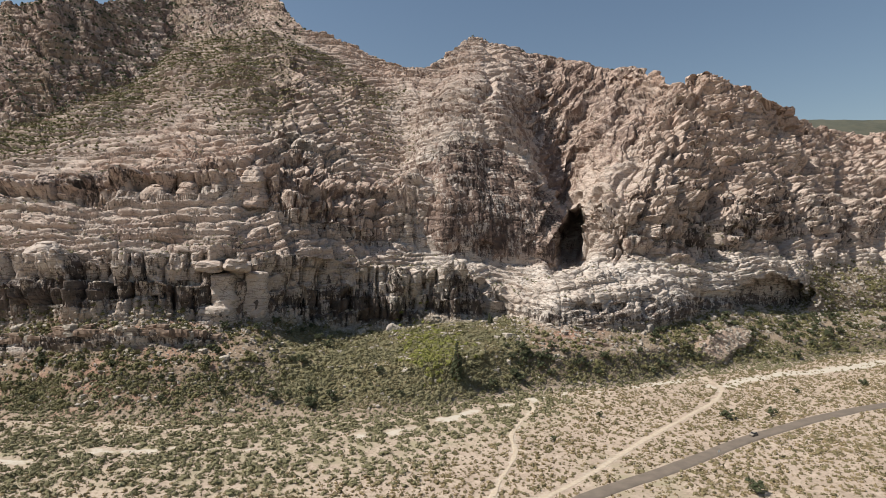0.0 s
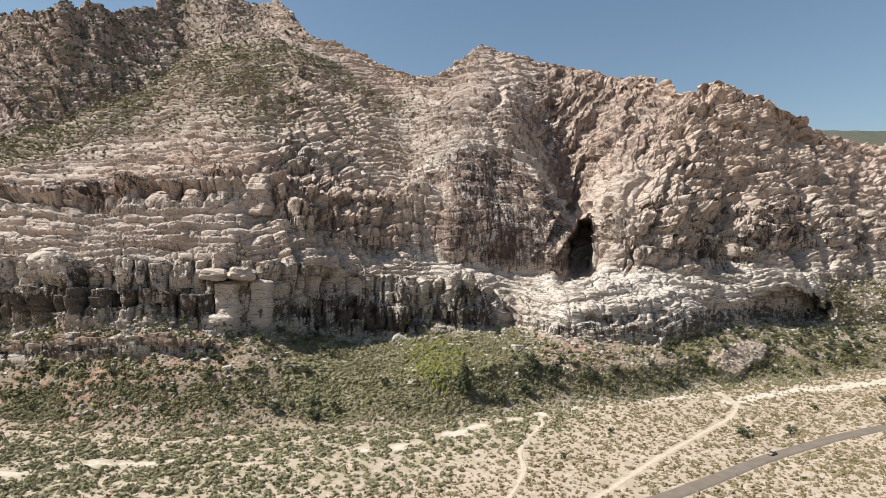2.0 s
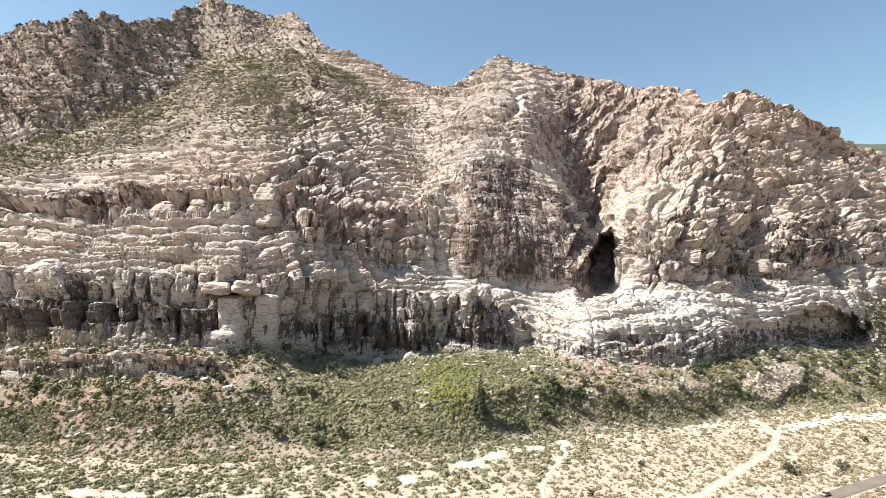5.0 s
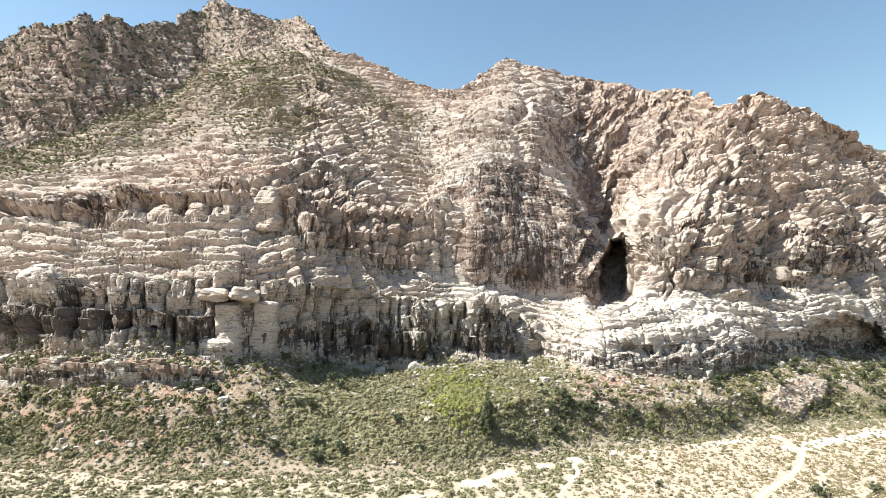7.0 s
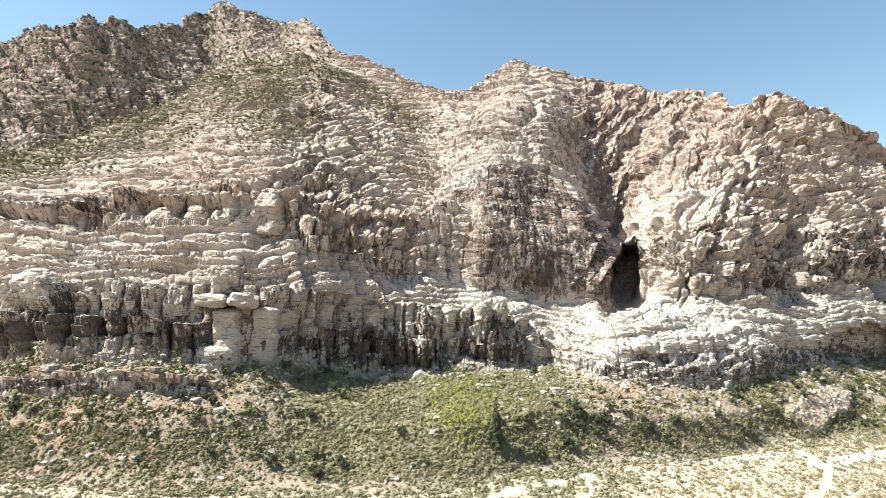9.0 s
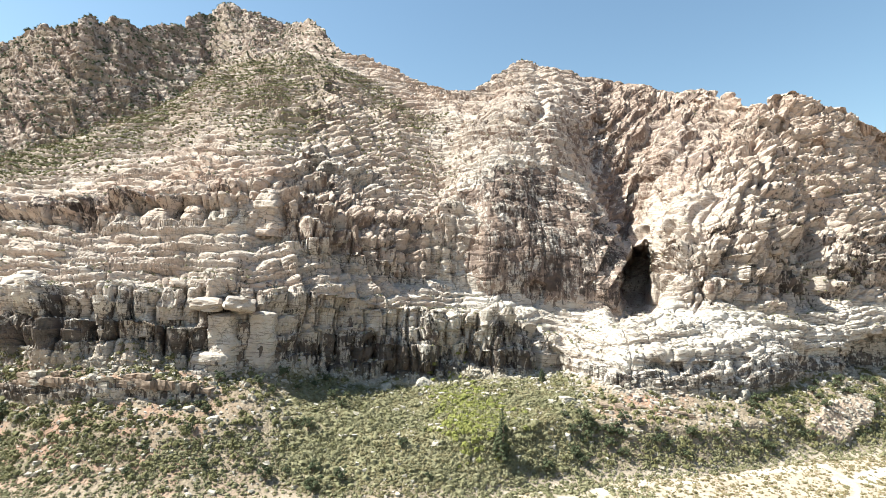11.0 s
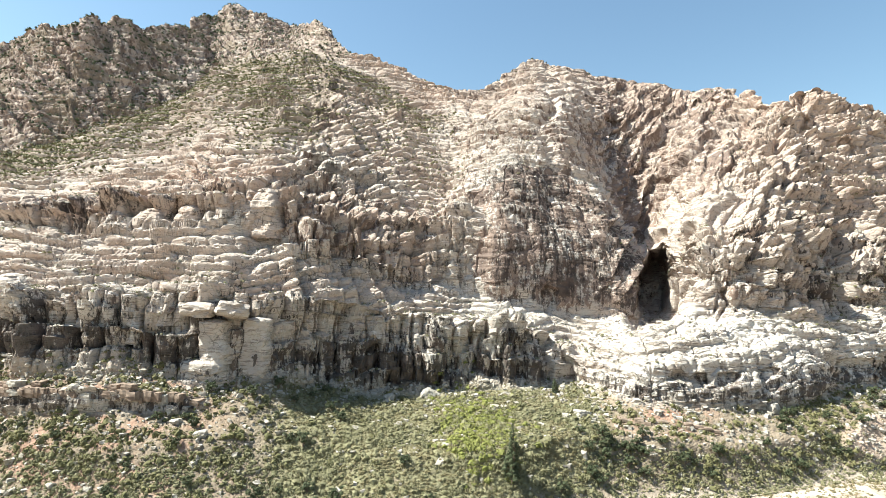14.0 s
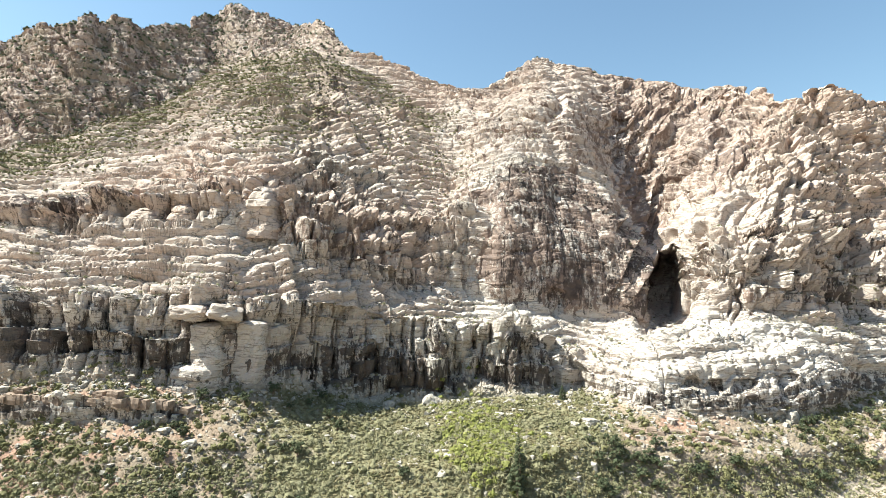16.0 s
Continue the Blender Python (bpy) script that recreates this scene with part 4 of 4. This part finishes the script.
i = pick(box(C, V, -0.215, -0.115, 5.3, 6.3, 0.02, 0.25) + 0.8 * box(C, V, 0.47, 0.57, 3.95, 4.35, 0.02, 0.1) + 0.7 * box(C, V, 0.42, 0.56, 5.6, 6.0, 0.02, 0.1)
         + 0.8 * box(C, V, 0.34, 0.5, 3.3, 3.9, 0.02, 0.1), 520)
scrub("gully_scrub", P[i], 0.8, 2.0, 0.85, 44, GREEN, "green shrubs filling a gully between cliffs", "shrubs")
i = pick((V > 7.85) * (V < 8.05) * (C > -0.35), 160)
scrub("skyline_scrub", P[i], 0.9, 2.2, 1.1, 36, DARK, "dark shrubs along a rocky skyline", "shrubs")


def crown_mesh(name, spots, radii, tall, count, material, parent, size=0.25):
    spots, radii = np.array(spots, float), np.array(radii, float)
    v, f = heads(spots, radii * 0.85, tall)
    v2, f2 = leaves(spots, radii, tall, count, size)
    return mesh_object(name, np.concatenate([v, v2]), np.concatenate([f, f2 + len(v)]), material, parent)


def limb(bm, a, b, r0, r1, sides=7):
    """A tapered branch from a to b."""
    a, b = Vector(a), Vector(b)
    turn = (b - a).to_track_quat("Z", "Y").to_matrix()
    rings = []
    for p, r in ((a, r0), (a.lerp(b, 0.5) + Vector((0.04, 0.03, 0)) * (b - a).length, (r0 + r1) / 2), (b, r1)):
        rings.append([bm.verts.new(p + turn @ Vector((r * math.cos(6.2832 * s / sides), r * math.sin(6.2832 * s / sides), 0))) for s in range(sides)])
    for lo, hi in zip(rings, rings[1:]):
        for s in range(sides):
            bm.faces.new((lo[s], lo[(s + 1) % sides], hi[(s + 1) % sides], hi[s]))


def juniper(name, height, width, label, material):
    """A bushy tree: a short trunk with limbs and a ragged crown of clumps."""
    root = tagged(new(name), label, "tree")
    bm = bmesh.new()
    limb(bm, (0, 0, -0.4), (0.1, 0, height * 0.55), width * 0.09, width * 0.045)
    heads, sizes = [], []
    for k in range(9):
        a = 2.4 * k
        r = width * (0.16 + 0.16 * (k % 3))
        tip = (r * math.cos(a), r * math.sin(a), height * (0.34 + 0.06 * k))
        limb(bm, (0.05, 0, height * 0.2), tip, width * 0.04, width * 0.015)
        heads.append(tip)
        sizes.append(width * (0.30 - 0.012 * k))
    part("trunk", bm, BARK, root)
    crown_mesh("crown", heads, sizes, 0.95, 120, material, root, 0.24)
    return root


def pine(name, height, width, label):
    """A conical tree: a straight trunk with whorls of drooping branches."""
    root = tagged(new(name), label, "tree")
    bm = bmesh.new()
    limb(bm, (0, 0, -0.5), (0, 0, height * 0.97), width * 0.06, width * 0.01)
    heads, sizes = [], []
    for k in range(64):
        f = 0.08 + 0.90 * k / 64
        a = 2.4 * k + 0.4 * math.sin(k)
        r = width * 0.5 * (1 - f) ** 0.8 * (0.5 + 0.5 * ((k * 7) % 5) / 4)
        tip = (r * math.cos(a), r * math.sin(a), height * f - 0.15 * r)
        if k % 2 == 0:
            limb(bm, (0, 0, height * f), tip, width * 0.015, width * 0.005, 5)
        heads.append(tip)
        sizes.append(max(width * 0.27 * (1 - f * 0.75), 0.4))
    part("trunk", bm, BARK, root)
    crown_mesh("crown", heads, sizes, 0.8, 60, DARK, root, 0.26)
    return root


def on_mountain(c, v):
    """The place on the mountain at that bearing and contour."""
    k = np.argmin(((C - c) * 6) ** 2 + (V - v) ** 2)
    return P[k]


def stand(make, at, turn=0.0, sink=0.3):
    make.matrix_basis = Matrix.Translation((at[0], at[1], at[2] - sink)) @ Matrix.Rotation(turn, 4, "Z")
    return make


stand(pine("pine_tree", 22, 7, "tall dark conifer rising from a bright thicket"), (-5.5, 289, 9))
stand(pine("pine_tree", 13, 6.0, "dark conifer at the mouth of a gully"), (14, 368, 23))
stand(juniper("juniper_tree", 7.5, 6.5, "round dark juniper on the slope's foot", DARK), (-75, 261, 1))
first = juniper("juniper_tree", 5.2, 5.2, "dark green juniper standing alone on the desert floor", DARK)
tagged(first, group="junipers on the desert floor")
stand(first, (120, 262, -0.1))
for x, y, k, a in [(144, 269, 0.8, 1.0), (94, 184, 0.95, 2.2), (62, 262, 0.55, 0.4), (228, 330, 0.8, 3.0), (180, 312, 0.6, 4.0), (36, 228, 0.5, 5.0)]:
    copy_thing(first, pose(x, y, -0.2, 0, 0, math.degrees(a))).scale = (k, k, k)
wood = juniper("pinyon_tree", 6.0, 5.0, "dark pinyon tree among scrub below the cliffs", DARK)
tagged(wood, group="pinyons below the cliffs")
stand(wood, on_mountain(0.15, 0.85))
w = (1 - rocky) * (1 - mound) * (box(C, V, 0.09, 0.36, 0.45, 1.05) * 3.0 + box(C, V, -1.2, -0.42, 0.2, 1.9) * 0.5 + box(C, V, -0.45, -0.30, 1.3, 1.95) * 1.6
                   + box(C, V, -0.4, 0.1, 0.3, 1.0) * 0.5 + box(C, V, 0.36, 0.85, 0.3, 1.9) * 1.3)
for k in pick(w, 190):
    s = rng.uniform(0.5, 1.05)
    t = copy_thing(wood, Matrix.Translation((P[k][0], P[k][1], P[k][2] - 0.3)) @ Matrix.Rotation(rng.uniform(0, 6.3), 4, "Z"))
    t.scale = (s * rng.uniform(0.85, 1.15), s, s * rng.uniform(0.8, 1.1))

# ---- loose rock ----


def rock_mesh(name, seed, flat, material, blocky=0.5):
    """A weathered boulder about 1 m across."""
    bm = bmesh.new()
    bmesh.ops.create_icosphere(bm, subdivisions=3, radius=0.5)
    for v in bm.verts:
        q = v.co.normalized()
        m = max(abs(q.x), abs(q.y), abs(q.z))
        v.co = q * (0.5 * (1 - blocky) + 0.42 * blocky / m)
        s = Vector((seed * 3.7, seed * 1.3, seed * 2.1))
        v.co *= 1 + 0.22 * noise.noise(q * 1.7 + s) + 0.10 * noise.noise(q * 4 + s) + 0.05 * noise.noise(q * 9 + s)
        v.co.z *= flat
    me = bpy.data.meshes.new(name)
    bm.to_mesh(me)
    bm.free()
    me.materials.append(material)
    return me


SHAPES = [(0.75, 0.6), (0.5, 0.8), (0.9, 0.3), (0.6, 0.9), (0.8, 0.7), (0.45, 0.5)]
STONES = [rock_mesh("boulder", k, f, BOULDER, b) for k, (f, b) in enumerate(SHAPES)]
CAPS = [rock_mesh("capstone", k + 20, f, ROCK, b) for k, (f, b) in enumerate(SHAPES)]


for me in CAPS:
    for key, value in (("varnish_shade", 0.30), ("warm", 0.35)):
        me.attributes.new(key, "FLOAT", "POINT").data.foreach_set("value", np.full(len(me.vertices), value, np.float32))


def boulder(at, size, shape, label, group="", turn=None, name="boulder", meshes=STONES):
    ob = new(name, meshes[shape % len(meshes)])
    turn = rng.uniform(0, 6.3) if turn is None else turn
    s = size if isinstance(size, tuple) else (size, size * rng.uniform(0.75, 1.1), size * rng.uniform(0.8, 1.1))
    ob.matrix_basis = (Matrix.Translation((at[0], at[1], at[2] + s[2] * 0.15)) @ Euler((rng.uniform(-0.2, 0.2), rng.uniform(-0.2, 0.2), turn)).to_matrix().to_4x4()
                       @ Matrix.Diagonal((*s, 1)))
    return tagged(ob, label, "boulder", group)


boulder((-51, 362, 22), (9.5, 9, 11), 2, "large rounded white boulder resting below a dark cliff", turn=0.4)
boulder(on_mountain(-0.535, 1.08), (6.0, 4.0, 4.6), 3, "flat white slab lying on the talus", turn=0.2)
boulder(on_mountain(0.085, 1.35), (8.0, 5.5, 6.0), 3, "pale angular boulder beside green scrub", turn=0.5)
boulder((-47, 366, 22), (9, 8, 12), 4, "tall grey boulder leaning at the cliff foot", turn=1.0)
boulder(on_mountain(-0.225, 1.93), (7, 6, 6), 0, "rounded white boulder at the cliff foot", turn=2.0)
boulder(on_mountain(-0.085, 1.86), (6, 4, 3.0), 3, "flat pale slab at the edge of the thicket", turn=0.1)
boulder(on_mountain(0.365, 1.93), (7, 6, 8), 0, "squat pale boulder under the apron's edge", turn=0.7)
boulder(on_mountain(-0.295, 0.95), (3.8, 3, 2.0), 1, "low pale outcrop stone on the green fan", turn=0.7)
boulder(on_mountain(-0.275, 0.98), (3.2, 2.4, 1.6), 1, "low pale outcrop stone beside another on the fan", turn=1.7)
w = (1 - rocky) * (V > 0.35) * (1 - 0.75 * fan) * (0.3 + step(1.0, 1.8, V))
for n, k in enumerate(pick(w, 230)):
    boulder(P[k], 1.2 + 3.2 * rng.uniform() ** 3, n, "pale sandstone boulder lying on the talus", "boulders on the talus")


def rubble(name, spots, low, high, material, label):
    """Many small angular stones in one mesh."""
    cube = np.array([(x, y, z) for x in (-1, 1) for y in (-1, 1) for z in (-1, 1)], float) * 0.5
    face = np.array([(0, 1, 3, 2), (4, 6, 7, 5), (0, 4, 5, 1), (2, 3, 7, 6), (0, 2, 6, 4), (1, 5, 7, 3)])
    n = len(spots)
    s = (low + (high - low) * rng.uniform(0, 1, n) ** 2.5)[:, None, None] * rng.uniform(0.55, 1.2, (n, 1, 3)) * (1, 1, 0.7)
    v = (cube[None] + rng.uniform(-0.3, 0.3, (n, 8, 3))) * s
    a = rng.uniform(0, 6.3, n)
    tilt = rng.uniform(-0.35, 0.35, n)[:, None]
    x, y, z = v[..., 0], v[..., 1], v[..., 2]
    x, z = x * np.cos(tilt) - z * np.sin(tilt), x * np.sin(tilt) + z * np.cos(tilt)
    ca, sa = np.cos(a)[:, None], np.sin(a)[:, None]
    v = np.stack([x * ca - y * sa, x * sa + y * ca, z], -1) + spots[:, None, :] + (0, 0, 0.15)
    f = (face[None] + 8 * np.arange(n)[:, None, None]).reshape(-1, 4)
    return tagged(mesh_object(name, v.reshape(-1, 3), f, material), label, "stones", kind="stuff")


i = pick((1 - rocky) * (V > 0.25) * (1 - 0.8 * fan) * (0.25 + step(0.6, 1.9, V) + 0.6 * mound), 6500)
rubble("talus_stones", P[i], 0.5, 2.4, BOULDER, "pale angular stones strewn over the talus")
i = pick(fan * (V < 1.97) * step(0.0, 0.5, -patchy) + 1.2 * (V > 1.75) * (V < 2.05) * (C < 0.1), 900)
rubble("fan_stones", P[i], 0.5, 2.0, BOULDER, "pale stones showing between the scrub on the fan")
i = pick(rocky * step(0.6, 0.85, FLAT) * (V < 5.2) * (1 - cave), 5000)
rubble("ledge_stones", P[i], 0.5, 2.3, BOULDER, "broken sandstone blocks lying on the ledges")


def block_mesh(name, seed, material):
    """A squared sandstone block 1 m in each way, with worn edges."""
    bm = bmesh.new()
    bmesh.ops.create_cube(bm, size=1.0)
    bmesh.ops.subdivide_edges(bm, edges=bm.edges[:], cuts=3, use_grid_fill=True)
    for v in bm.verts:
        q = v.co.copy()
        r = 1 - 0.12 * (abs(q.x * q.y) + abs(q.y * q.z) + abs(q.x * q.z)) * 4 / 3
        v.co = q * r * (1 + 0.10 * noise.noise(q * 2.5 + Vector((seed * 5.1, 0, seed))) + 0.05 * noise.noise(q * 6 + Vector((seed, seed, 0))))
    me = bpy.data.meshes.new(name)
    bm.to_mesh(me)
    bm.free()
    me.materials.append(material)
    return me


PALE_BLOCKS = [block_mesh("block", k, BOULDER) for k in range(4)]
RED_BLOCKS = [block_mesh("block", k + 9, REDROCK) for k in range(4)]


def rock_ledge(spots, high, wide, meshes, label):
    """A broken band of layered blocks along a slope."""
    root = tagged(new("rock_ledge"), label, "rock ledge")
    root.location = spots[0]
    for n, at in enumerate(spots):
        layers = 1 + int(rng.uniform() < 0.25)
        for layer in range(layers):
            ob = new("block", meshes[int(rng.integers(0, len(meshes)))])
            ob.parent = root
            s = (wide * rng.uniform(0.6, 1.5), wide * rng.uniform(0.9, 1.4), high * rng.uniform(0.5, 0.9) * (1 - 0.4 * layer))
            at2 = Vector(at) - root.location + Vector((rng.uniform(-1.2, 1.2), 1.2 + rng.uniform(-0.8, 0.8) + layer * 0.8, high * (-0.35 + 0.5 * layer) + rng.uniform(-0.4, 0.4)))
            ob.matrix_basis = Matrix.Translation(at2) @ Euler((rng.uniform(-0.08, 0.08), rng.uniform(-0.08, 0.08), rng.uniform(-0.15, 0.15))).to_matrix().to_4x4() @ Matrix.Diagonal((*s, 1))
    return root


MIXED = RED_BLOCKS + [RED_BLOCKS[0], PALE_BLOCKS[0]]
rock_ledge([on_mountain(c, 1.70 + 0.02 * math.sin(c * 23)) for c in np.arange(-1.15, -0.54, 0.012)], 5.0, 4.6, MIXED,
           "low broken band of layered red-brown sandstone blocks")
rock_ledge([on_mountain(c, 1.45 + 0.10 * math.sin(c * 40)) for c in np.arange(0.12, 0.30, 0.012)], 4.6, 4.6, MIXED,
           "low crumbling reddish ledge below the white apron")


def rock_column(name, at, wide, high, deep, seed, stain, label, category, group, top=0.85, warm=0.2, blocky=1.0):
    """A weathered mass of sandstone that stands out of the cliff: squarish, cracked, rounded at the top."""
    nu, nv = 44, max(14, int(high * 1.6))
    a = np.linspace(0, 2 * math.pi, nu, endpoint=False)
    ca, sa = np.cos(a), np.sin(a)
    m = (np.abs(ca) ** 4 + np.abs(sa) ** 4) ** -0.25
    f = np.linspace(0, 1, nv)
    shrink = np.where(f < top, 1.0, np.sqrt(np.clip(1 - ((f - top) / (1 - top)) ** 2, 0.0009, 1)))
    x = (0.5 * wide * shrink[:, None]) * (m * ca)[None, :]
    y = (0.5 * deep * shrink[:, None]) * (m * sa)[None, :]
    z = np.repeat((f * high)[:, None], nu, 1)
    v = np.stack([x, y, z], -1).reshape(-1, 3)
    out = v * (1, 1, 0) / (np.linalg.norm(v[:, :2], axis=1, keepdims=True) + 1e-6)
    q = v + seed * 31.7
    prof, own = bricks(q[:, 0] + q[:, 1], q[:, 2] + 1.2 * soft_noise(q / 7, 3), wide * 0.9, 4.2, 0.7, 900 + seed)
    rel = blocky * (0.8 * cut(prof, 1.0) + 1.3 * (own - 0.5)) + wide * 0.24 * cloud(q / (wide * 0.7), 3, 910) + 0.7 * cloud(q / 1.8, 3, 920)
    v = v + out * rel[:, None]
    v[:, 0] += 0.05 * high * np.sin(seed) * (v[:, 2] / high)
    g = np.arange(nu * nv).reshape(nv, nu)
    h = np.roll(g, -1, axis=1)
    quads_ = np.stack([g[:-1], h[:-1], h[1:], g[1:]], -1).reshape(-1, 4)
    lid = np.stack([g[-1, :nu // 2 - 1], g[-1, 1:nu // 2], g[-1, -2:-nu // 2 - 1:-1], g[-1, :-nu // 2:-1]], -1)
    ob = mesh_object(name, v, np.concatenate([quads_, lid[:, [0, 1, 2, 3]]]), ROCK, values={"varnish_shade": np.full(len(v), stain * 0.75), "warm": np.full(len(v), warm)})
    ob.location = at
    return tagged(ob, label, category, group)


rock_column("rock_slab", (-124.2, 315.5, 31), 13, 34, 9, 21, 0.30, "smooth white slab leaning against the dark cliff", "rock slab", "", top=0.94, blocky=0.15)
rock_column("rock_dome", (-139, 308.5, 44), 13, 20, 11, 22, 0.28, "smooth rounded pillar under flat capstones", "rock pillar", "", blocky=0.15)
rock_column("rock_pedestal", (-143, 307, 27), 19, 19, 14, 23, 0.5, "dark layered rock base below a rounded pillar", "rock pillar", "")
boulder((-145.8, 304.5, 66.5), (17, 14, 9.0), 0, "flat capstone overhanging a sandstone pillar", turn=0.1, name="capstone", meshes=CAPS)
boulder((-130.8, 306, 66.5), (15.5, 14, 9.5), 4, "rounded capstone beside another on top of a cliff", turn=0.5, name="capstone", meshes=CAPS)
G = "blocks along the western rim"
BLOCK = "large rounded red-brown sandstone block on the rim"
for n, (x, y, z, wide, high, stain) in enumerate([(-139.3, 349, 104, 13, 28, 0.44), (-149, 347, 103, 10.4, 22, 0.42), (-159, 343, 104, 10.3, 20, 0.4), (-178, 341, 102, 13, 20, 0.5), (-197.5, 339, 100, 15.4, 19, 0.55),
                                                  (-217, 338, 101, 10, 17, 0.45), (-228.4, 338, 101, 9.6, 15, 0.35), (-124, 360, 95, 11.5, 25, 0.45), (-121, 374, 106, 13, 22, 0.35)]):
    rock_column("rim_block", (x, y + 2.5, z), wide, high, wide * 1.2, n + 31, stain, BLOCK, "rock block", G, 0.6, 0.7)
G = "rounded blocks on the western bench"
for n, (x, y, z, wide, high) in enumerate([(-239, 298, 68, 18, 14), (-207, 301, 65, 10.5, 12), (-190, 299, 57, 15.5, 13), (-223.6, 295, 57, 12.8, 12), (-165, 303, 60, 9, 12), (-175, 298, 52, 8, 12), (-200, 290, 48, 9, 12)]):
    rock_column("bench_block", (x, y + 2, z), wide, high, wide, n + 51, 0.43, "pale dome-topped sandstone block on a bench", "rock block", G, 0.45)


# ---- the road's things ----
def car():
    root = tagged(new("car"), "small tan-coloured car on the asphalt road", "car")
    bm = bmesh.new()
    side = [(-2.15, 0.35), (-2.2, 0.75), (-1.9, 0.95), (-1.0, 1.02), (1.55, 1.02), (2.1, 0.9), (2.2, 0.6), (2.1, 0.35)]
    rows = [[bm.verts.new((x, y * (1 if 0.4 < z < 0.9 else 0.94), z)) for x, z in side] for y in (-0.86, 0.86)]
    for s in range(len(side)):
        n = (s + 1) % len(side)
        bm.faces.new((rows[0][s], rows[0][n], rows[1][n], rows[1][s]))
    bm.faces.new(rows[0][::-1])
    bm.faces.new(rows[1])
    bmesh.ops.recalc_face_normals(bm, faces=bm.faces[:])
    bmesh.ops.bevel(bm, geom=bm.edges[:], offset=0.05, segments=1, affect="EDGES")
    part("body", bm, PAINT, root)
    bm = bmesh.new()
    low = [bm.verts.new((x, y, 1.0)) for x, y in ((-1.2, -0.8), (1.5, -0.8), (1.5, 0.8), (-1.2, 0.8))]
    top = [bm.verts.new((x, y, 1.42)) for x, y in ((-0.5, -0.62), (1.0, -0.62), (1.0, 0.62), (-0.5, 0.62))]
    for s in range(4):
        bm.faces.new((low[s], low[(s + 1) % 4], top[(s + 1) % 4], top[s]))
    part("windows", bm, GLASS, root, "dark car windows")
    bm = bmesh.new()
    bmesh.ops.create_cube(bm, size=1.0)
    for v in bm.verts:
        v.co = Vector((0.25 + v.co.x * 1.6, v.co.y * 1.3, 1.44 + v.co.z * 0.07))
    bmesh.ops.bevel(bm, geom=bm.edges[:], offset=0.03, segments=1, affect="EDGES")
    part("roof", bm, PAINT, root)
    for x in (-1.35, 1.35):
        for y in (-0.8, 0.8):
            bm = bmesh.new()
            bmesh.ops.create_cone(bm, cap_ends=True, segments=16, radius1=0.34, radius2=0.34, depth=0.22)
            bmesh.ops.rotate(bm, verts=bm.verts, matrix=Matrix.Rotation(1.5708, 3, "X"))
            bmesh.ops.translate(bm, verts=bm.verts, vec=(x, y, 0.34))
            wheel = part("wheel", bm, RUBBER, root, "black rubber wheel")
            bm = bmesh.new()
            bmesh.ops.create_cone(bm, cap_ends=True, segments=12, radius1=0.2, radius2=0.17, depth=0.24)
            bmesh.ops.rotate(bm, verts=bm.verts, matrix=Matrix.Rotation(1.5708, 3, "X"))
            bmesh.ops.translate(bm, verts=bm.verts, vec=(x, y * 1.01, 0.34))
            part("rim", bm, STEEL, wheel)
    return root


def road_top(x, y):
    return float(ground_z(np.array([[x, y, 0.0]]))[0]) + 0.30


car_at = car()
car_at.matrix_basis = pose(121, 239.5, road_top(121, 239.5), 0, 0, 35)


def road_sign(x, y, turn):
    root = tagged(new("road_sign"), "small white road sign on a steel post", "sign")
    bm = bmesh.new()
    bmesh.ops.create_cone(bm, cap_ends=True, segments=8, radius1=0.05, radius2=0.05, depth=2.6)
    bmesh.ops.translate(bm, verts=bm.verts, vec=(0, 0, 1.1))
    part("post", bm, STEEL, root)
    bm = bmesh.new()
    bmesh.ops.create_cube(bm, size=1.0)
    for v in bm.verts:
        v.co = Vector((v.co.x * 0.75, -0.08 + v.co.y * 0.03, 1.95 + v.co.z * 0.95))
    bmesh.ops.bevel(bm, geom=[e for e in bm.edges if abs(e.verts[0].co.y - e.verts[1].co.y) > 0.01], offset=0.08, segments=2, affect="EDGES")
    part("plate", bm, SIGN, root, "white sign plate")
    root.matrix_basis = pose(x, y, ground_z(np.array([[x, y, 0.0]]))[0] - 0.1, 0, 0, turn)


road_sign(96.5, 216.5, 10)
